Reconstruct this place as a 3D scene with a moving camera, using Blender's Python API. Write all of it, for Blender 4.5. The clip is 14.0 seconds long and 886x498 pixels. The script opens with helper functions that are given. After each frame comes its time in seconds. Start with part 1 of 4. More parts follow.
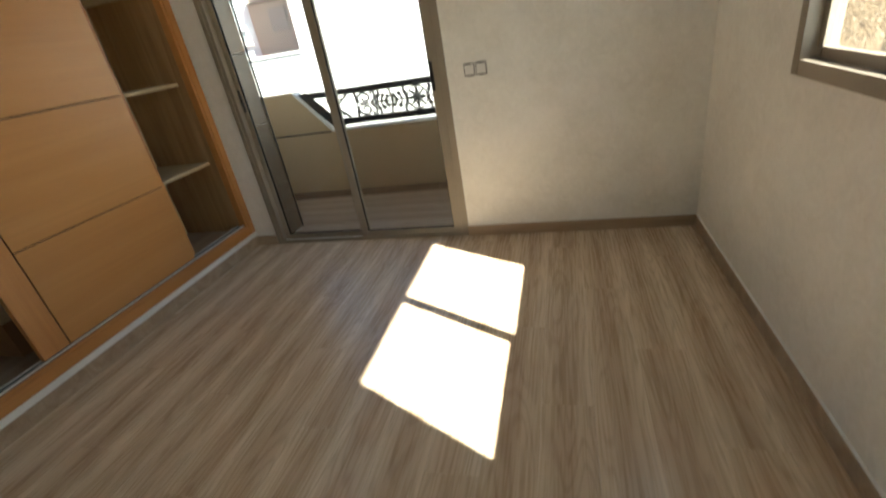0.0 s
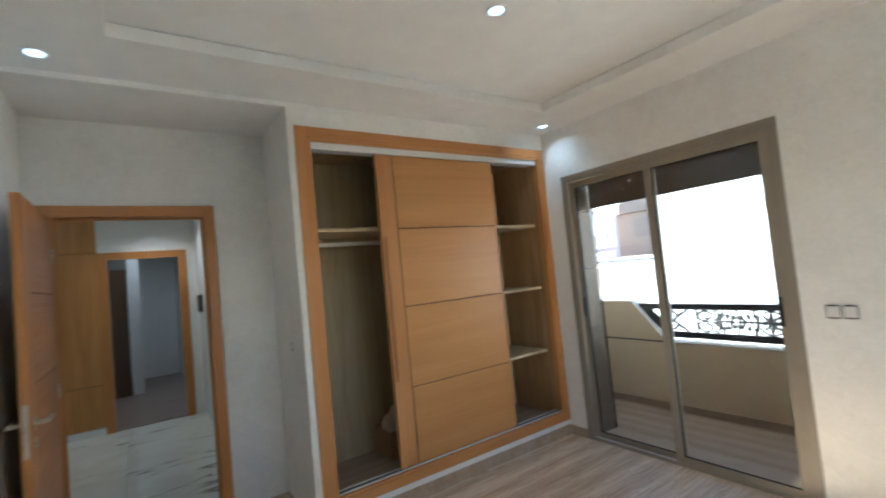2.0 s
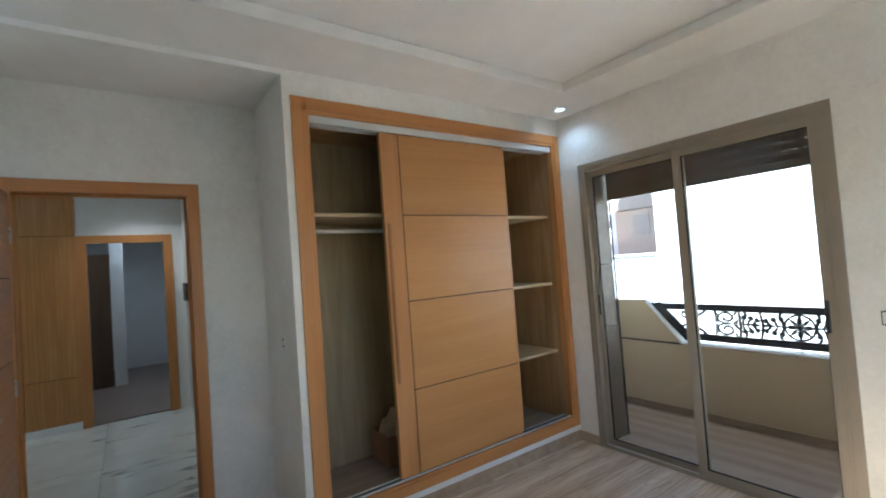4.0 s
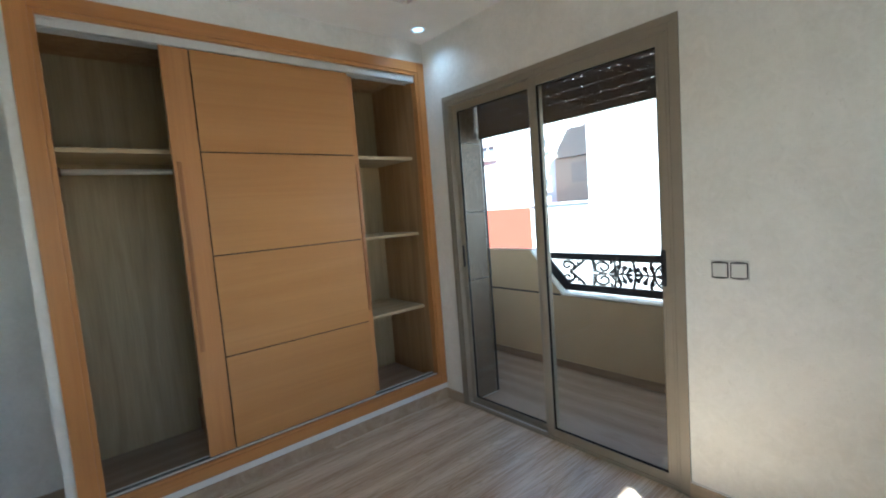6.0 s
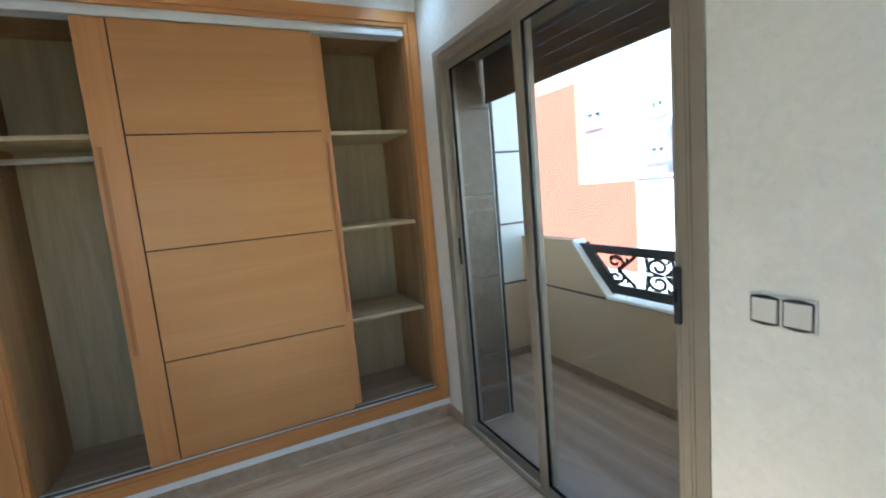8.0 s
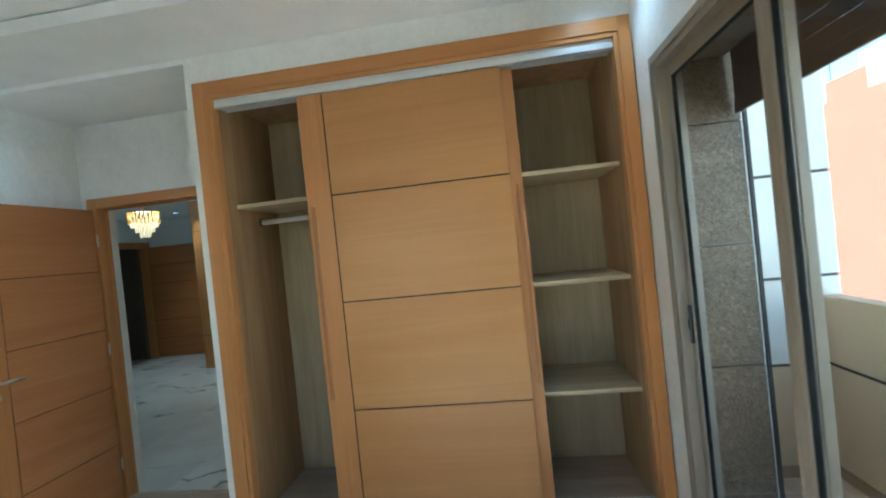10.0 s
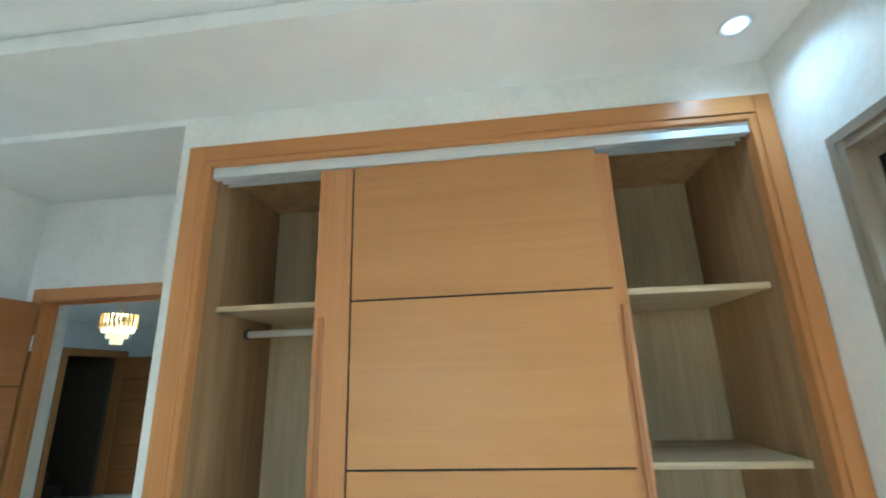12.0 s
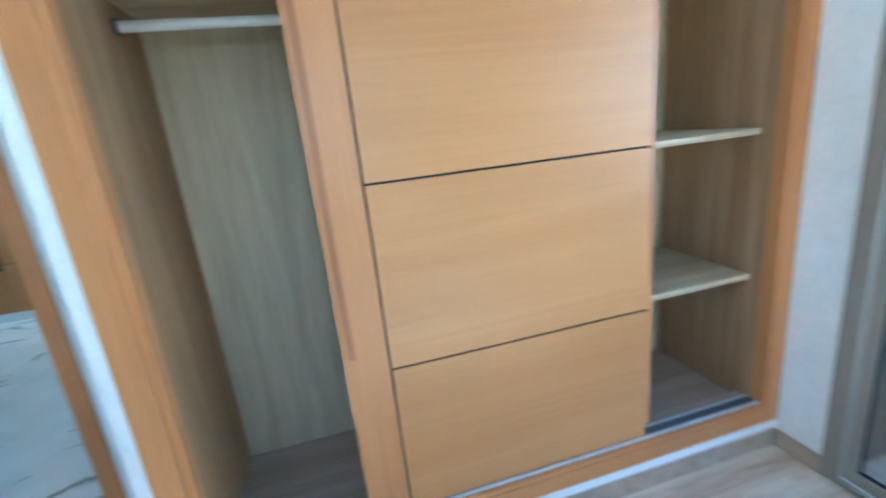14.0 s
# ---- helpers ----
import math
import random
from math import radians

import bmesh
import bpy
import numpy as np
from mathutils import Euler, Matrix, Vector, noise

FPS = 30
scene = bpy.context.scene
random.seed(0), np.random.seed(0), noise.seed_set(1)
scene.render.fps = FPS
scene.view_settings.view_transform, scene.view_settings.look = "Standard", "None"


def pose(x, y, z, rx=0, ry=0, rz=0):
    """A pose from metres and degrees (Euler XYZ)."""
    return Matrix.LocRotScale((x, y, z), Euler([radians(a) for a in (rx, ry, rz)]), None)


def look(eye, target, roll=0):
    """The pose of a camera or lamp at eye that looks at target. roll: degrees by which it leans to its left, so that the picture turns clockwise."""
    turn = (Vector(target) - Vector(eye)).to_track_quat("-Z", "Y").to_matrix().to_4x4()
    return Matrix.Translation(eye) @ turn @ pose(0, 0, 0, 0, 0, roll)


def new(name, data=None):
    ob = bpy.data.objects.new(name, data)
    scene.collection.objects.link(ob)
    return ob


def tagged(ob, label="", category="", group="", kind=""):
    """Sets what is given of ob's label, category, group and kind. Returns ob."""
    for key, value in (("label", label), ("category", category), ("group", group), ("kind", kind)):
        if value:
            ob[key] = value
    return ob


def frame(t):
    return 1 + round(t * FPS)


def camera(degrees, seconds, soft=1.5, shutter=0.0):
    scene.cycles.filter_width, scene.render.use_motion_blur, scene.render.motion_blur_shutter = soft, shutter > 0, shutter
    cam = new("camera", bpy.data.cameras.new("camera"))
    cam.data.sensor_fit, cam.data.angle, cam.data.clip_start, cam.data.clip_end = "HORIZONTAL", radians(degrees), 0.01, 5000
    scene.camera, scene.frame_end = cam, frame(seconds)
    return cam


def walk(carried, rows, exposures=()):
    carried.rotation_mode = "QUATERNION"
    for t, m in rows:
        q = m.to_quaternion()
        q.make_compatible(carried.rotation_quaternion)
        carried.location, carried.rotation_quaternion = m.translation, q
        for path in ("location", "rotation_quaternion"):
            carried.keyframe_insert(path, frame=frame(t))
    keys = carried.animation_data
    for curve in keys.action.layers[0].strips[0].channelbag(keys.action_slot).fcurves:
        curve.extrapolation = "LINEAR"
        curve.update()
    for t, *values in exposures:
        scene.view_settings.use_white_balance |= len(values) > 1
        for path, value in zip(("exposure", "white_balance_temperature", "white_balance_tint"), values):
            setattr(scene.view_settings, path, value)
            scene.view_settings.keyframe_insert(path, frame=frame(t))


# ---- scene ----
cam = camera(89.5, 14.0, 1.95, 0.5)
EXPOSURE = [(0.0, 2.82, 6300, 4), (1.0, 2.94, 6150, 5), (1.5, 3.3, 5400, 4), (2.0, 3.34, 5380, 5), (5.0, 3.3, 5120, 4), (6.0, 3.14, 5080, 2), (7.0, 3.28, 4980, 2), (8.5, 3.42, 4900, -2), (9.0, 3.36, 4880, -2), (11.5, 3.95, 4750, -10), (12.0, 3.98, 4680, -7), (12.5, 3.92, 5000, -4), (13.0, 4.48, 4030, -1), (13.5, 4.58, 3820, -5), (14.0, 4.54, 3970, -4)]
SPOT_W, HALL_W = 0.65, 2.8
PATH = [
    (0, (2.424, -2.821, 1.343), (1.885, -1.107, 0.463), -10.0),
    (0.3, (2.555, -2.77, 1.38), (1.921, -1.009, 0.674), -10.3),
    (0.5, (2.598, -2.758, 1.426), (1.928, -0.954, 0.882), -9.2),
    (0.8, (2.64, -2.79, 1.465), (1.741, -1.023, 1.2), -7.9),
    (1, (2.669, -2.861, 1.484), (1.586, -1.183, 1.374), -6.3),
    (1.5, (2.726, -2.967, 1.496), (1.279, -1.59, 1.585), -4.6),
    (2, (2.718, -3.041, 1.507), (1.072, -1.908, 1.604), -5.5),
    (2.2, (2.711, -3.066, 1.5), (1.019, -2.005, 1.609), -5.0),
    (4.3, (2.398, -2.902, 1.506), (0.805, -1.693, 1.547), -3.6),
    (4.5, (2.39, -2.847, 1.493), (0.874, -1.543, 1.514), -3.6),
    (5, (2.457, -2.64, 1.464), (1.025, -1.244, 1.419), -4.9),
    (5.5, (2.561, -2.379, 1.452), (1.104, -1.013, 1.343), -4.5),
    (6, (2.584, -2.11, 1.438), (1.058, -0.83, 1.262), -4.4),
    (6.5, (2.522, -1.841, 1.456), (0.979, -0.586, 1.245), -3.3),
    (7, (2.546, -1.574, 1.445), (0.903, -0.452, 1.238), -4.2),
    (7.5, (2.571, -1.338, 1.452), (0.839, -0.361, 1.236), -4.9),
    (8, (2.517, -1.144, 1.444), (0.722, -0.298, 1.19), -5.1),
    (8.5, (2.431, -0.942, 1.467), (0.539, -0.345, 1.213), -5.6),
    (9, (2.394, -0.752, 1.467), (0.41, -0.613, 1.255), -6.8),
    (9.2, (2.38, -0.678, 1.495), (0.392, -0.768, 1.292), -7.1),
    (11.3, (1.651, -0.849, 1.541), (-0.31, -1.138, 1.805), -3.3),
    (11.5, (1.595, -0.881, 1.561), (-0.336, -1.153, 2.004), -3.4),
    (12, (1.504, -1.005, 1.56), (-0.405, -1.227, 2.115), -1.8),
    (12.5, (1.438, -1.216, 1.52), (-0.533, -1.226, 1.858), -4.2),
    (13, (1.349, -1.436, 1.43), (-0.649, -1.438, 1.335), -4.6),
    (13.5, (1.21, -1.573, 1.385), (-0.754, -1.592, 1.011), -7.9),
    (14, (1.183, -1.626, 1.418), (-0.685, -1.154, 0.881), -6.2),
]
walk(cam, [(t, look(eye, target, roll)) for t, eye, target, roll in PATH], EXPOSURE)

# ---- exposure is keyed in walk() above; world, sun and lamps ----
SUN_DIR = Vector((0.652, -0.339, 0.679))          # towards the sun
world = bpy.data.worlds.new("sky_world")
scene.world = world
world.use_nodes = True
wn = world.node_tree
sky = wn.nodes.new("ShaderNodeTexSky")
sky.sky_type = "NISHITA"
sky.sun_disc = False
sky.sun_elevation = radians(42.8)
sky.sun_rotation = radians(117.5)
wn.links.new(sky.outputs[0], wn.nodes["Background"].inputs[0])
wn.nodes["Background"].inputs[1].default_value = 0.05
sun_data = bpy.data.lights.new("sun", "SUN")
sun_data.energy, sun_data.angle, sun_data.color = 5.0, radians(0.55), (1.0, 0.95, 0.86)
sun = new("sun", sun_data)
sun.matrix_world = look(SUN_DIR * 30, (0, 0, 0))


def lamp(name, kind, at, power, colour, size=0.05, target=None, cone=None):
    d = bpy.data.lights.new(name, kind)
    d.energy, d.color = power, colour
    if kind == "SPOT":
        d.spot_size, d.spot_blend, d.shadow_soft_size = radians(cone), 0.9, size
    elif kind == "POINT":
        d.shadow_soft_size = size
    ob = new(name, d)
    ob.matrix_world = look(at, target or (at[0], at[1] + 1e-4, at[2] - 1))
    return ob


COOL = (0.72, 0.88, 1.0)
HALL_COOL = (1.0, 0.92, 0.80)
FAR_FILL_COLOUR = (0.92, 0.96, 1.0)


# ---- materials ----
def material(name, rough=0.5, metal=0.0, colour=(0.8, 0.8, 0.8)):
    m = bpy.data.materials.new(name)
    m.use_nodes = True
    p = m.node_tree.nodes["Principled BSDF"]
    p.inputs["Base Color"].default_value = (*colour, 1)
    p.inputs["Roughness"].default_value = rough
    p.inputs["Metallic"].default_value = metal
    return m, m.node_tree, p


def coords(nt, scale=(1, 1, 1), jitter=0.0, turn=(0, 0, 0)):
    """World-size coordinates, shifted per object where jitter is given."""
    tc = nt.nodes.new("ShaderNodeTexCoord")
    out = tc.outputs["Object"]
    if jitter:
        oi = nt.nodes.new("ShaderNodeObjectInfo")
        mul = nt.nodes.new("ShaderNodeVectorMath")
        mul.operation = "MULTIPLY_ADD"
        nt.links.new(oi.outputs["Random"], mul.inputs[0])
        mul.inputs[1].default_value = (jitter, jitter * 1.7, jitter * 0.6)
        nt.links.new(out, mul.inputs[2])
        out = mul.outputs[0]
    mp = nt.nodes.new("ShaderNodeMapping")
    mp.inputs["Scale"].default_value = scale
    mp.inputs["Rotation"].default_value = turn
    nt.links.new(out, mp.inputs["Vector"])
    return mp.outputs[0]


def noise_tex(nt, vec, scale, detail=4, rough=0.55, distort=0.0):
    n = nt.nodes.new("ShaderNodeTexNoise")
    n.inputs["Scale"].default_value = scale
    n.inputs["Detail"].default_value = detail
    n.inputs["Roughness"].default_value = rough
    n.inputs["Distortion"].default_value = distort
    nt.links.new(vec, n.inputs["Vector"])
    return n.outputs["Fac"]


def ramp(nt, fac, stops):
    r = nt.nodes.new("ShaderNodeValToRGB")
    els = r.color_ramp.elements
    while len(els) < len(stops):
        els.new(0.5)
    for e, (at, c) in zip(els, stops):
        e.position, e.color = at, (*c, 1)
    nt.links.new(fac, r.inputs[0])
    return r.outputs[0]


def mix(nt, fac, a, b, how="MIX"):
    m = nt.nodes.new("ShaderNodeMix")
    m.data_type, m.blend_type = "RGBA", how
    for sock, v in ((m.inputs[0], fac), (m.inputs[6], a), (m.inputs[7], b)):
        if isinstance(v, (int, float)):
            sock.default_value = v
        elif isinstance(v, tuple):
            sock.default_value = (*v, 1)
        else:
            nt.links.new(v, sock)
    return m.outputs[2]


def span(nt, fac, lo, hi, a=0.0, b=1.0):
    m = nt.nodes.new("ShaderNodeMapRange")
    nt.links.new(fac, m.inputs[0])
    for i, v in enumerate((a, b, lo, hi)):
        m.inputs[i + 1].default_value = v
    return m.outputs[0]


def bump(nt, p, height, strength, dist=0.002):
    b = nt.nodes.new("ShaderNodeBump")
    b.inputs["Strength"].default_value = strength
    b.inputs["Distance"].default_value = dist
    nt.links.new(height, b.inputs["Height"])
    nt.links.new(b.outputs[0], p.inputs["Normal"])


def wood(name, dark, mid, light, along, rough=0.4, jitter=5.0, across=14.0, fine=0.35, figure=0.5):
    """Veneer or laminate with grain along the axis 'x', 'y' or 'z'."""
    m, nt, p = material(name, rough)
    slow, quick = [across] * 3, [across * 9] * 3
    i = "xyz".index(along)
    slow[i], quick[i] = across * 0.07, across * 0.18
    v1, v2 = coords(nt, slow, jitter), coords(nt, quick, jitter)
    big = noise_tex(nt, v1, 0.55, 5, 0.6, 1.2)
    thin = noise_tex(nt, v2, 1.0, 3, 0.6)
    base = ramp(nt, big, ((0.28, dark), (0.5, mid), (0.72, light)))
    streak = ramp(nt, thin, ((0.3, tuple(c * (1 - fine) for c in (1, 1, 1))), (0.62, (1, 1, 1))))
    col = mix(nt, 1.0, base, streak, "MULTIPLY")
    nt.links.new(col, p.inputs["Base Color"])
    nt.links.new(span(nt, thin, rough - 0.06, rough + 0.1, 0.3, 0.7), p.inputs["Roughness"])
    bump(nt, p, thin, 0.12, 0.0006)
    return m


def laminate(name, dark, mid, light, along, rough=0.3, board=0.192):
    """Printed floor laminate: broad soft stripes, oval heart grain and faint pores along 'x' or 'y'."""
    m, nt, p = material(name, rough)
    def stretched(across, length):
        v = [across] * 3
        v["xyz".index(along)] = length
        return coords(nt, v, 40.0)
    # each board is printed paler towards its two long edges
    axes = nt.nodes.new("ShaderNodeSeparateXYZ")
    nt.links.new(coords(nt), axes.inputs[0])
    place = nt.nodes.new("ShaderNodeMath")
    place.operation = "MULTIPLY_ADD"
    nt.links.new(axes.outputs[1 if along == "x" else 0], place.inputs[0])
    place.inputs[1].default_value, place.inputs[2].default_value = 2.0 / board, -1.0
    edge = nt.nodes.new("ShaderNodeMath")
    edge.operation = "ABSOLUTE"
    nt.links.new(place.outputs[0], edge.inputs[0])
    drift = noise_tex(nt, stretched(9.0, 0.4), 1.0, 1.5, 0.5, 0.1)
    sway = nt.nodes.new("ShaderNodeMath")
    sway.operation = "MULTIPLY_ADD"
    nt.links.new(drift, sway.inputs[0])
    sway.inputs[1].default_value = 1.9
    nt.links.new(edge.outputs[0], sway.inputs[2])
    stripe = span(nt, sway.outputs[0], 0.0, 1.0, 0.55, 2.35)
    heart = noise_tex(nt, stretched(8.0, 0.95), 1.0, 1.5, 0.45, 0.25)
    pores = noise_tex(nt, stretched(120.0, 3.0), 1.0, 3, 0.6)
    rings = nt.nodes.new("ShaderNodeMath")
    rings.operation = "MULTIPLY"
    rings.inputs[1].default_value = 85.0
    nt.links.new(heart, rings.inputs[0])
    wave = nt.nodes.new("ShaderNodeMath")
    wave.operation = "SINE"
    nt.links.new(rings.outputs[0], wave.inputs[0])
    base = ramp(nt, stripe, ((0.30, dark), (0.52, mid), (0.60, mid), (0.82, light)))
    blotch = noise_tex(nt, stretched(26.0, 5.0), 1.0, 3, 0.6, 0.4)
    line = mix(nt, 1.0, base, ramp(nt, span(nt, wave.outputs[0], 0.0, 1.0, -1.0, 1.0), ((0.0, (0.87, 0.85, 0.83)), (0.5, (1, 1, 1)))), "MULTIPLY")
    line = mix(nt, 1.0, line, ramp(nt, blotch, ((0.32, (0.93, 0.915, 0.90)), (0.58, (1, 1, 1)))), "MULTIPLY")
    col = mix(nt, 1.0, line, ramp(nt, pores, ((0.3, (0.95, 0.945, 0.94)), (0.6, (1, 1, 1)))), "MULTIPLY")
    nt.links.new(col, p.inputs["Base Color"])
    nt.links.new(span(nt, pores, rough - 0.05, rough + 0.1, 0.3, 0.7), p.inputs["Roughness"])
    p.inputs["Coat Weight"].default_value, p.inputs["Coat Roughness"].default_value = 0.3, 0.3
    bump(nt, p, pores, 0.08, 0.0005)
    return m


def plaster(name, colour, dim, rough=0.45, scale=1.0, gloss=0.5):
    """Trowelled decorative plaster: cloudy patches and faint trowel marks."""
    m, nt, p = material(name, rough)
    v = coords(nt)
    cloud = noise_tex(nt, v, 2.2 * scale, 6, 0.62, 0.6)
    marks = noise_tex(nt, v, 17 * scale, 5, 0.65, 1.6)
    grain = noise_tex(nt, v, 160 * scale, 2, 0.5)
    a = ramp(nt, cloud, ((0.3, dim), (0.7, colour)))
    b = mix(nt, span(nt, marks, 0.0, 0.55, 0.40, 0.75), a, tuple(min(1, c * 1.07) for c in colour))
    nt.links.new(span(nt, marks, rough + 0.08, rough - 0.06, 0.35, 0.7), p.inputs["Roughness"])
    p.inputs["Specular IOR Level"].default_value = gloss
    chips = span(nt, noise_tex(nt, v, 34 * scale, 4, 0.6, 2.2), 0.0, 1.0, 0.60, 0.78)
    worn = mix(nt, chips, b, tuple(c * 0.97 for c in dim))
    nt.links.new(worn, p.inputs["Base Color"])
    hgt = mix(nt, 0.5, mix(nt, 0.35, marks, grain), chips)
    bump(nt, p, hgt, 0.22, 0.002)
    return m


def painted(name, colour, rough=0.5, metal=0.0, wear=0.06):
    m, nt, p = material(name, rough, metal, colour)
    v = coords(nt)
    n = noise_tex(nt, v, 6, 5, 0.6)
    nt.links.new(ramp(nt, n, ((0.3, tuple(c * (1 - wear) for c in colour)), (0.7, tuple(min(1, c * (1 + wear)) for c in colour)))), p.inputs["Base Color"])
    f = noise_tex(nt, v, 90, 3)
    nt.links.new(span(nt, f, rough - 0.06, rough + 0.08, 0.3, 0.7), p.inputs["Roughness"])
    return m


def glow(name, colour, strength):
    m, nt, p = material(name, 0.4, 0, (0.8, 0.8, 0.8))
    p.inputs["Emission Color"].default_value = (*colour, 1)
    p.inputs["Emission Strength"].default_value = strength
    return m


def glass(name, tint=(1, 1, 1), haze=0.0):
    m = bpy.data.materials.new(name)
    m.use_nodes = True
    nt = m.node_tree
    nt.nodes.remove(nt.nodes["Principled BSDF"])
    tr = nt.nodes.new("ShaderNodeBsdfTransparent")
    tr.inputs[0].default_value = (*tint, 1)
    gl = nt.nodes.new("ShaderNodeBsdfGlossy")
    gl.inputs["Roughness"].default_value = 0.03
    lw = nt.nodes.new("ShaderNodeLayerWeight")
    pw = nt.nodes.new("ShaderNodeMath")
    pw.operation = "POWER"
    nt.links.new(lw.outputs["Facing"], pw.inputs[0])
    pw.inputs[1].default_value = 4.0
    mx = nt.nodes.new("ShaderNodeMixShader")
    nt.links.new(span(nt, pw.outputs[0], 0.02, 0.42), mx.inputs[0])
    nt.links.new(tr.outputs[0], mx.inputs[1])
    nt.links.new(gl.outputs[0], mx.inputs[2])
    nt.links.new(mx.outputs[0], nt.nodes["Material Output"].inputs[0])
    return m


def granite(name):
    m, nt, p = material(name, 0.42)
    v = coords(nt)
    vo = nt.nodes.new("ShaderNodeTexVoronoi")
    vo.inputs["Scale"].default_value = 240
    nt.links.new(v, vo.inputs["Vector"])
    sep = nt.nodes.new("ShaderNodeSeparateColor")
    nt.links.new(vo.outputs["Color"], sep.inputs[0])
    col = ramp(nt, sep.outputs[0], ((0.0, (0.042, 0.026, 0.015)), (0.35, (0.135, 0.091, 0.054)), (0.72, (0.20, 0.145, 0.090)), (0.93, (0.28, 0.215, 0.140)), (1.0, (0.48, 0.41, 0.31))))
    big = noise_tex(nt, v, 5, 4)
    nt.links.new(mix(nt, 1.0, col, ramp(nt, big, ((0.3, (0.8, 0.8, 0.8)), (0.7, (1, 1, 1)))), "MULTIPLY"), p.inputs["Base Color"])
    bump(nt, p, vo.outputs["Distance"], 0.35, 0.002)
    return m


def marble(name):
    m, nt, p = material(name, 0.12)
    v = coords(nt, (1, 1, 1), 7.0)
    warp = noise_tex(nt, v, 1.6, 5, 0.6, 0.8)
    vv = nt.nodes.new("ShaderNodeVectorMath")
    vv.operation = "MULTIPLY_ADD"
    nt.links.new(warp, vv.inputs[0])
    vv.inputs[1].default_value = (0.35, 0.25, 0.1)
    nt.links.new(v, vv.inputs[2])
    mp = nt.nodes.new("ShaderNodeMapping")
    mp.inputs["Rotation"].default_value = (0, 0, radians(63))
    mp.inputs["Scale"].default_value = (3.0, 0.6, 1)
    nt.links.new(vv.outputs[0], mp.inputs[0])
    vein = noise_tex(nt, mp.outputs[0], 0.75, 2, 0.45, 0.1)
    line = ramp(nt, vein, ((0.485, (0, 0, 0)), (0.5, (1, 1, 1)), (0.512, (0, 0, 0))))
    soft = noise_tex(nt, v, 3.0, 5)
    patch = noise_tex(nt, v, 1.9, 2)
    base = ramp(nt, soft, ((0.3, (0.68, 0.69, 0.64)), (0.7, (0.80, 0.81, 0.77))))
    gate = nt.nodes.new("ShaderNodeMath")
    gate.operation = "MULTIPLY"
    nt.links.new(line, gate.inputs[0])
    nt.links.new(span(nt, patch, 0.0, 1.0, 0.44, 0.56), gate.inputs[1])
    nt.links.new(mix(nt, gate.outputs[0], base, (0.24, 0.235, 0.20)), p.inputs["Base Color"])
    return m


WALL = plaster("plaster_wall", (0.88, 0.87, 0.835), (0.755, 0.74, 0.695), 0.48, 1.0, 0.4)
WHITE = painted("white_paint", (0.82, 0.82, 0.80), 0.55, 0, 0.03)
CEIL = painted("ceiling_paint", (0.87, 0.865, 0.845), 0.7, 0, 0.03)
OAK_X = wood("door_veneer", (0.423, 0.194, 0.056), (0.465, 0.224, 0.069), (0.507, 0.256, 0.086), "y", 0.36, 3.0, 7, 0.06)
OAK_Z = wood("stile_veneer", (0.437, 0.193, 0.060), (0.502, 0.232, 0.076), (0.558, 0.271, 0.096), "z", 0.36, 3.0, 12, 0.10)
OAK_TOP = wood("trim_veneer", (0.451, 0.190, 0.052), (0.514, 0.231, 0.068), (0.560, 0.266, 0.088), "y", 0.36, 3.0, 12, 0.10)
OAK_V = wood("trim_veneer_upright", (0.451, 0.190, 0.052), (0.514, 0.231, 0.068), (0.560, 0.266, 0.088), "z", 0.36, 3.0, 12, 0.10)
OAK_LEAF = wood("leaf_veneer", (0.391, 0.158, 0.048), (0.465, 0.197, 0.064), (0.521, 0.236, 0.080), "x", 0.38, 3.0, 10, 0.10)
OAK_LEAF_Y = wood("front_door_veneer", (0.391, 0.150, 0.042), (0.455, 0.182, 0.056), (0.510, 0.218, 0.070), "y", 0.38, 3.0, 10, 0.12)
REED = wood("reeded_oak", (0.48, 0.215, 0.06), (0.57, 0.27, 0.08), (0.64, 0.33, 0.11), "z", 0.4, 6.0, 16, 0.2)
CARCASS = wood("carcass_laminate", (0.30, 0.166, 0.070), (0.395, 0.237, 0.107), (0.475, 0.308, 0.158), "z", 0.5, 4.0, 18, 0.22)
BACKING = wood("back_laminate", (0.365, 0.288, 0.160), (0.435, 0.348, 0.200), (0.488, 0.398, 0.240), "z", 0.5, 4.0, 22, 0.17)
SHELF = wood("shelf_laminate", (0.42, 0.315, 0.175), (0.52, 0.405, 0.24), (0.60, 0.485, 0.305), "y", 0.5, 4.0, 26, 0.22)
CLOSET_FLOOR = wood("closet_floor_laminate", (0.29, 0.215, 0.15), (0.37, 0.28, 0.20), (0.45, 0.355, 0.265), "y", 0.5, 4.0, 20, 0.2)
PLANK = laminate("floor_laminate", (0.485, 0.356, 0.234), (0.578, 0.446, 0.308), (0.680, 0.556, 0.410), "y", 0.26)
PLANK_X = laminate("balcony_laminate", (0.315, 0.222, 0.150), (0.36, 0.262, 0.185), (0.42, 0.315, 0.232), "x", 0.4, 0.16)
SKIRT_DARK = wood("parapet_skirting", (0.20, 0.130, 0.080), (0.27, 0.180, 0.115), (0.33, 0.230, 0.155), "x", 0.45, 4.0, 16, 0.2)
SKIRT = wood("skirting_laminate", (0.36, 0.255, 0.165), (0.44, 0.33, 0.225), (0.52, 0.405, 0.29), "x", 0.4, 4.0, 16, 0.2)
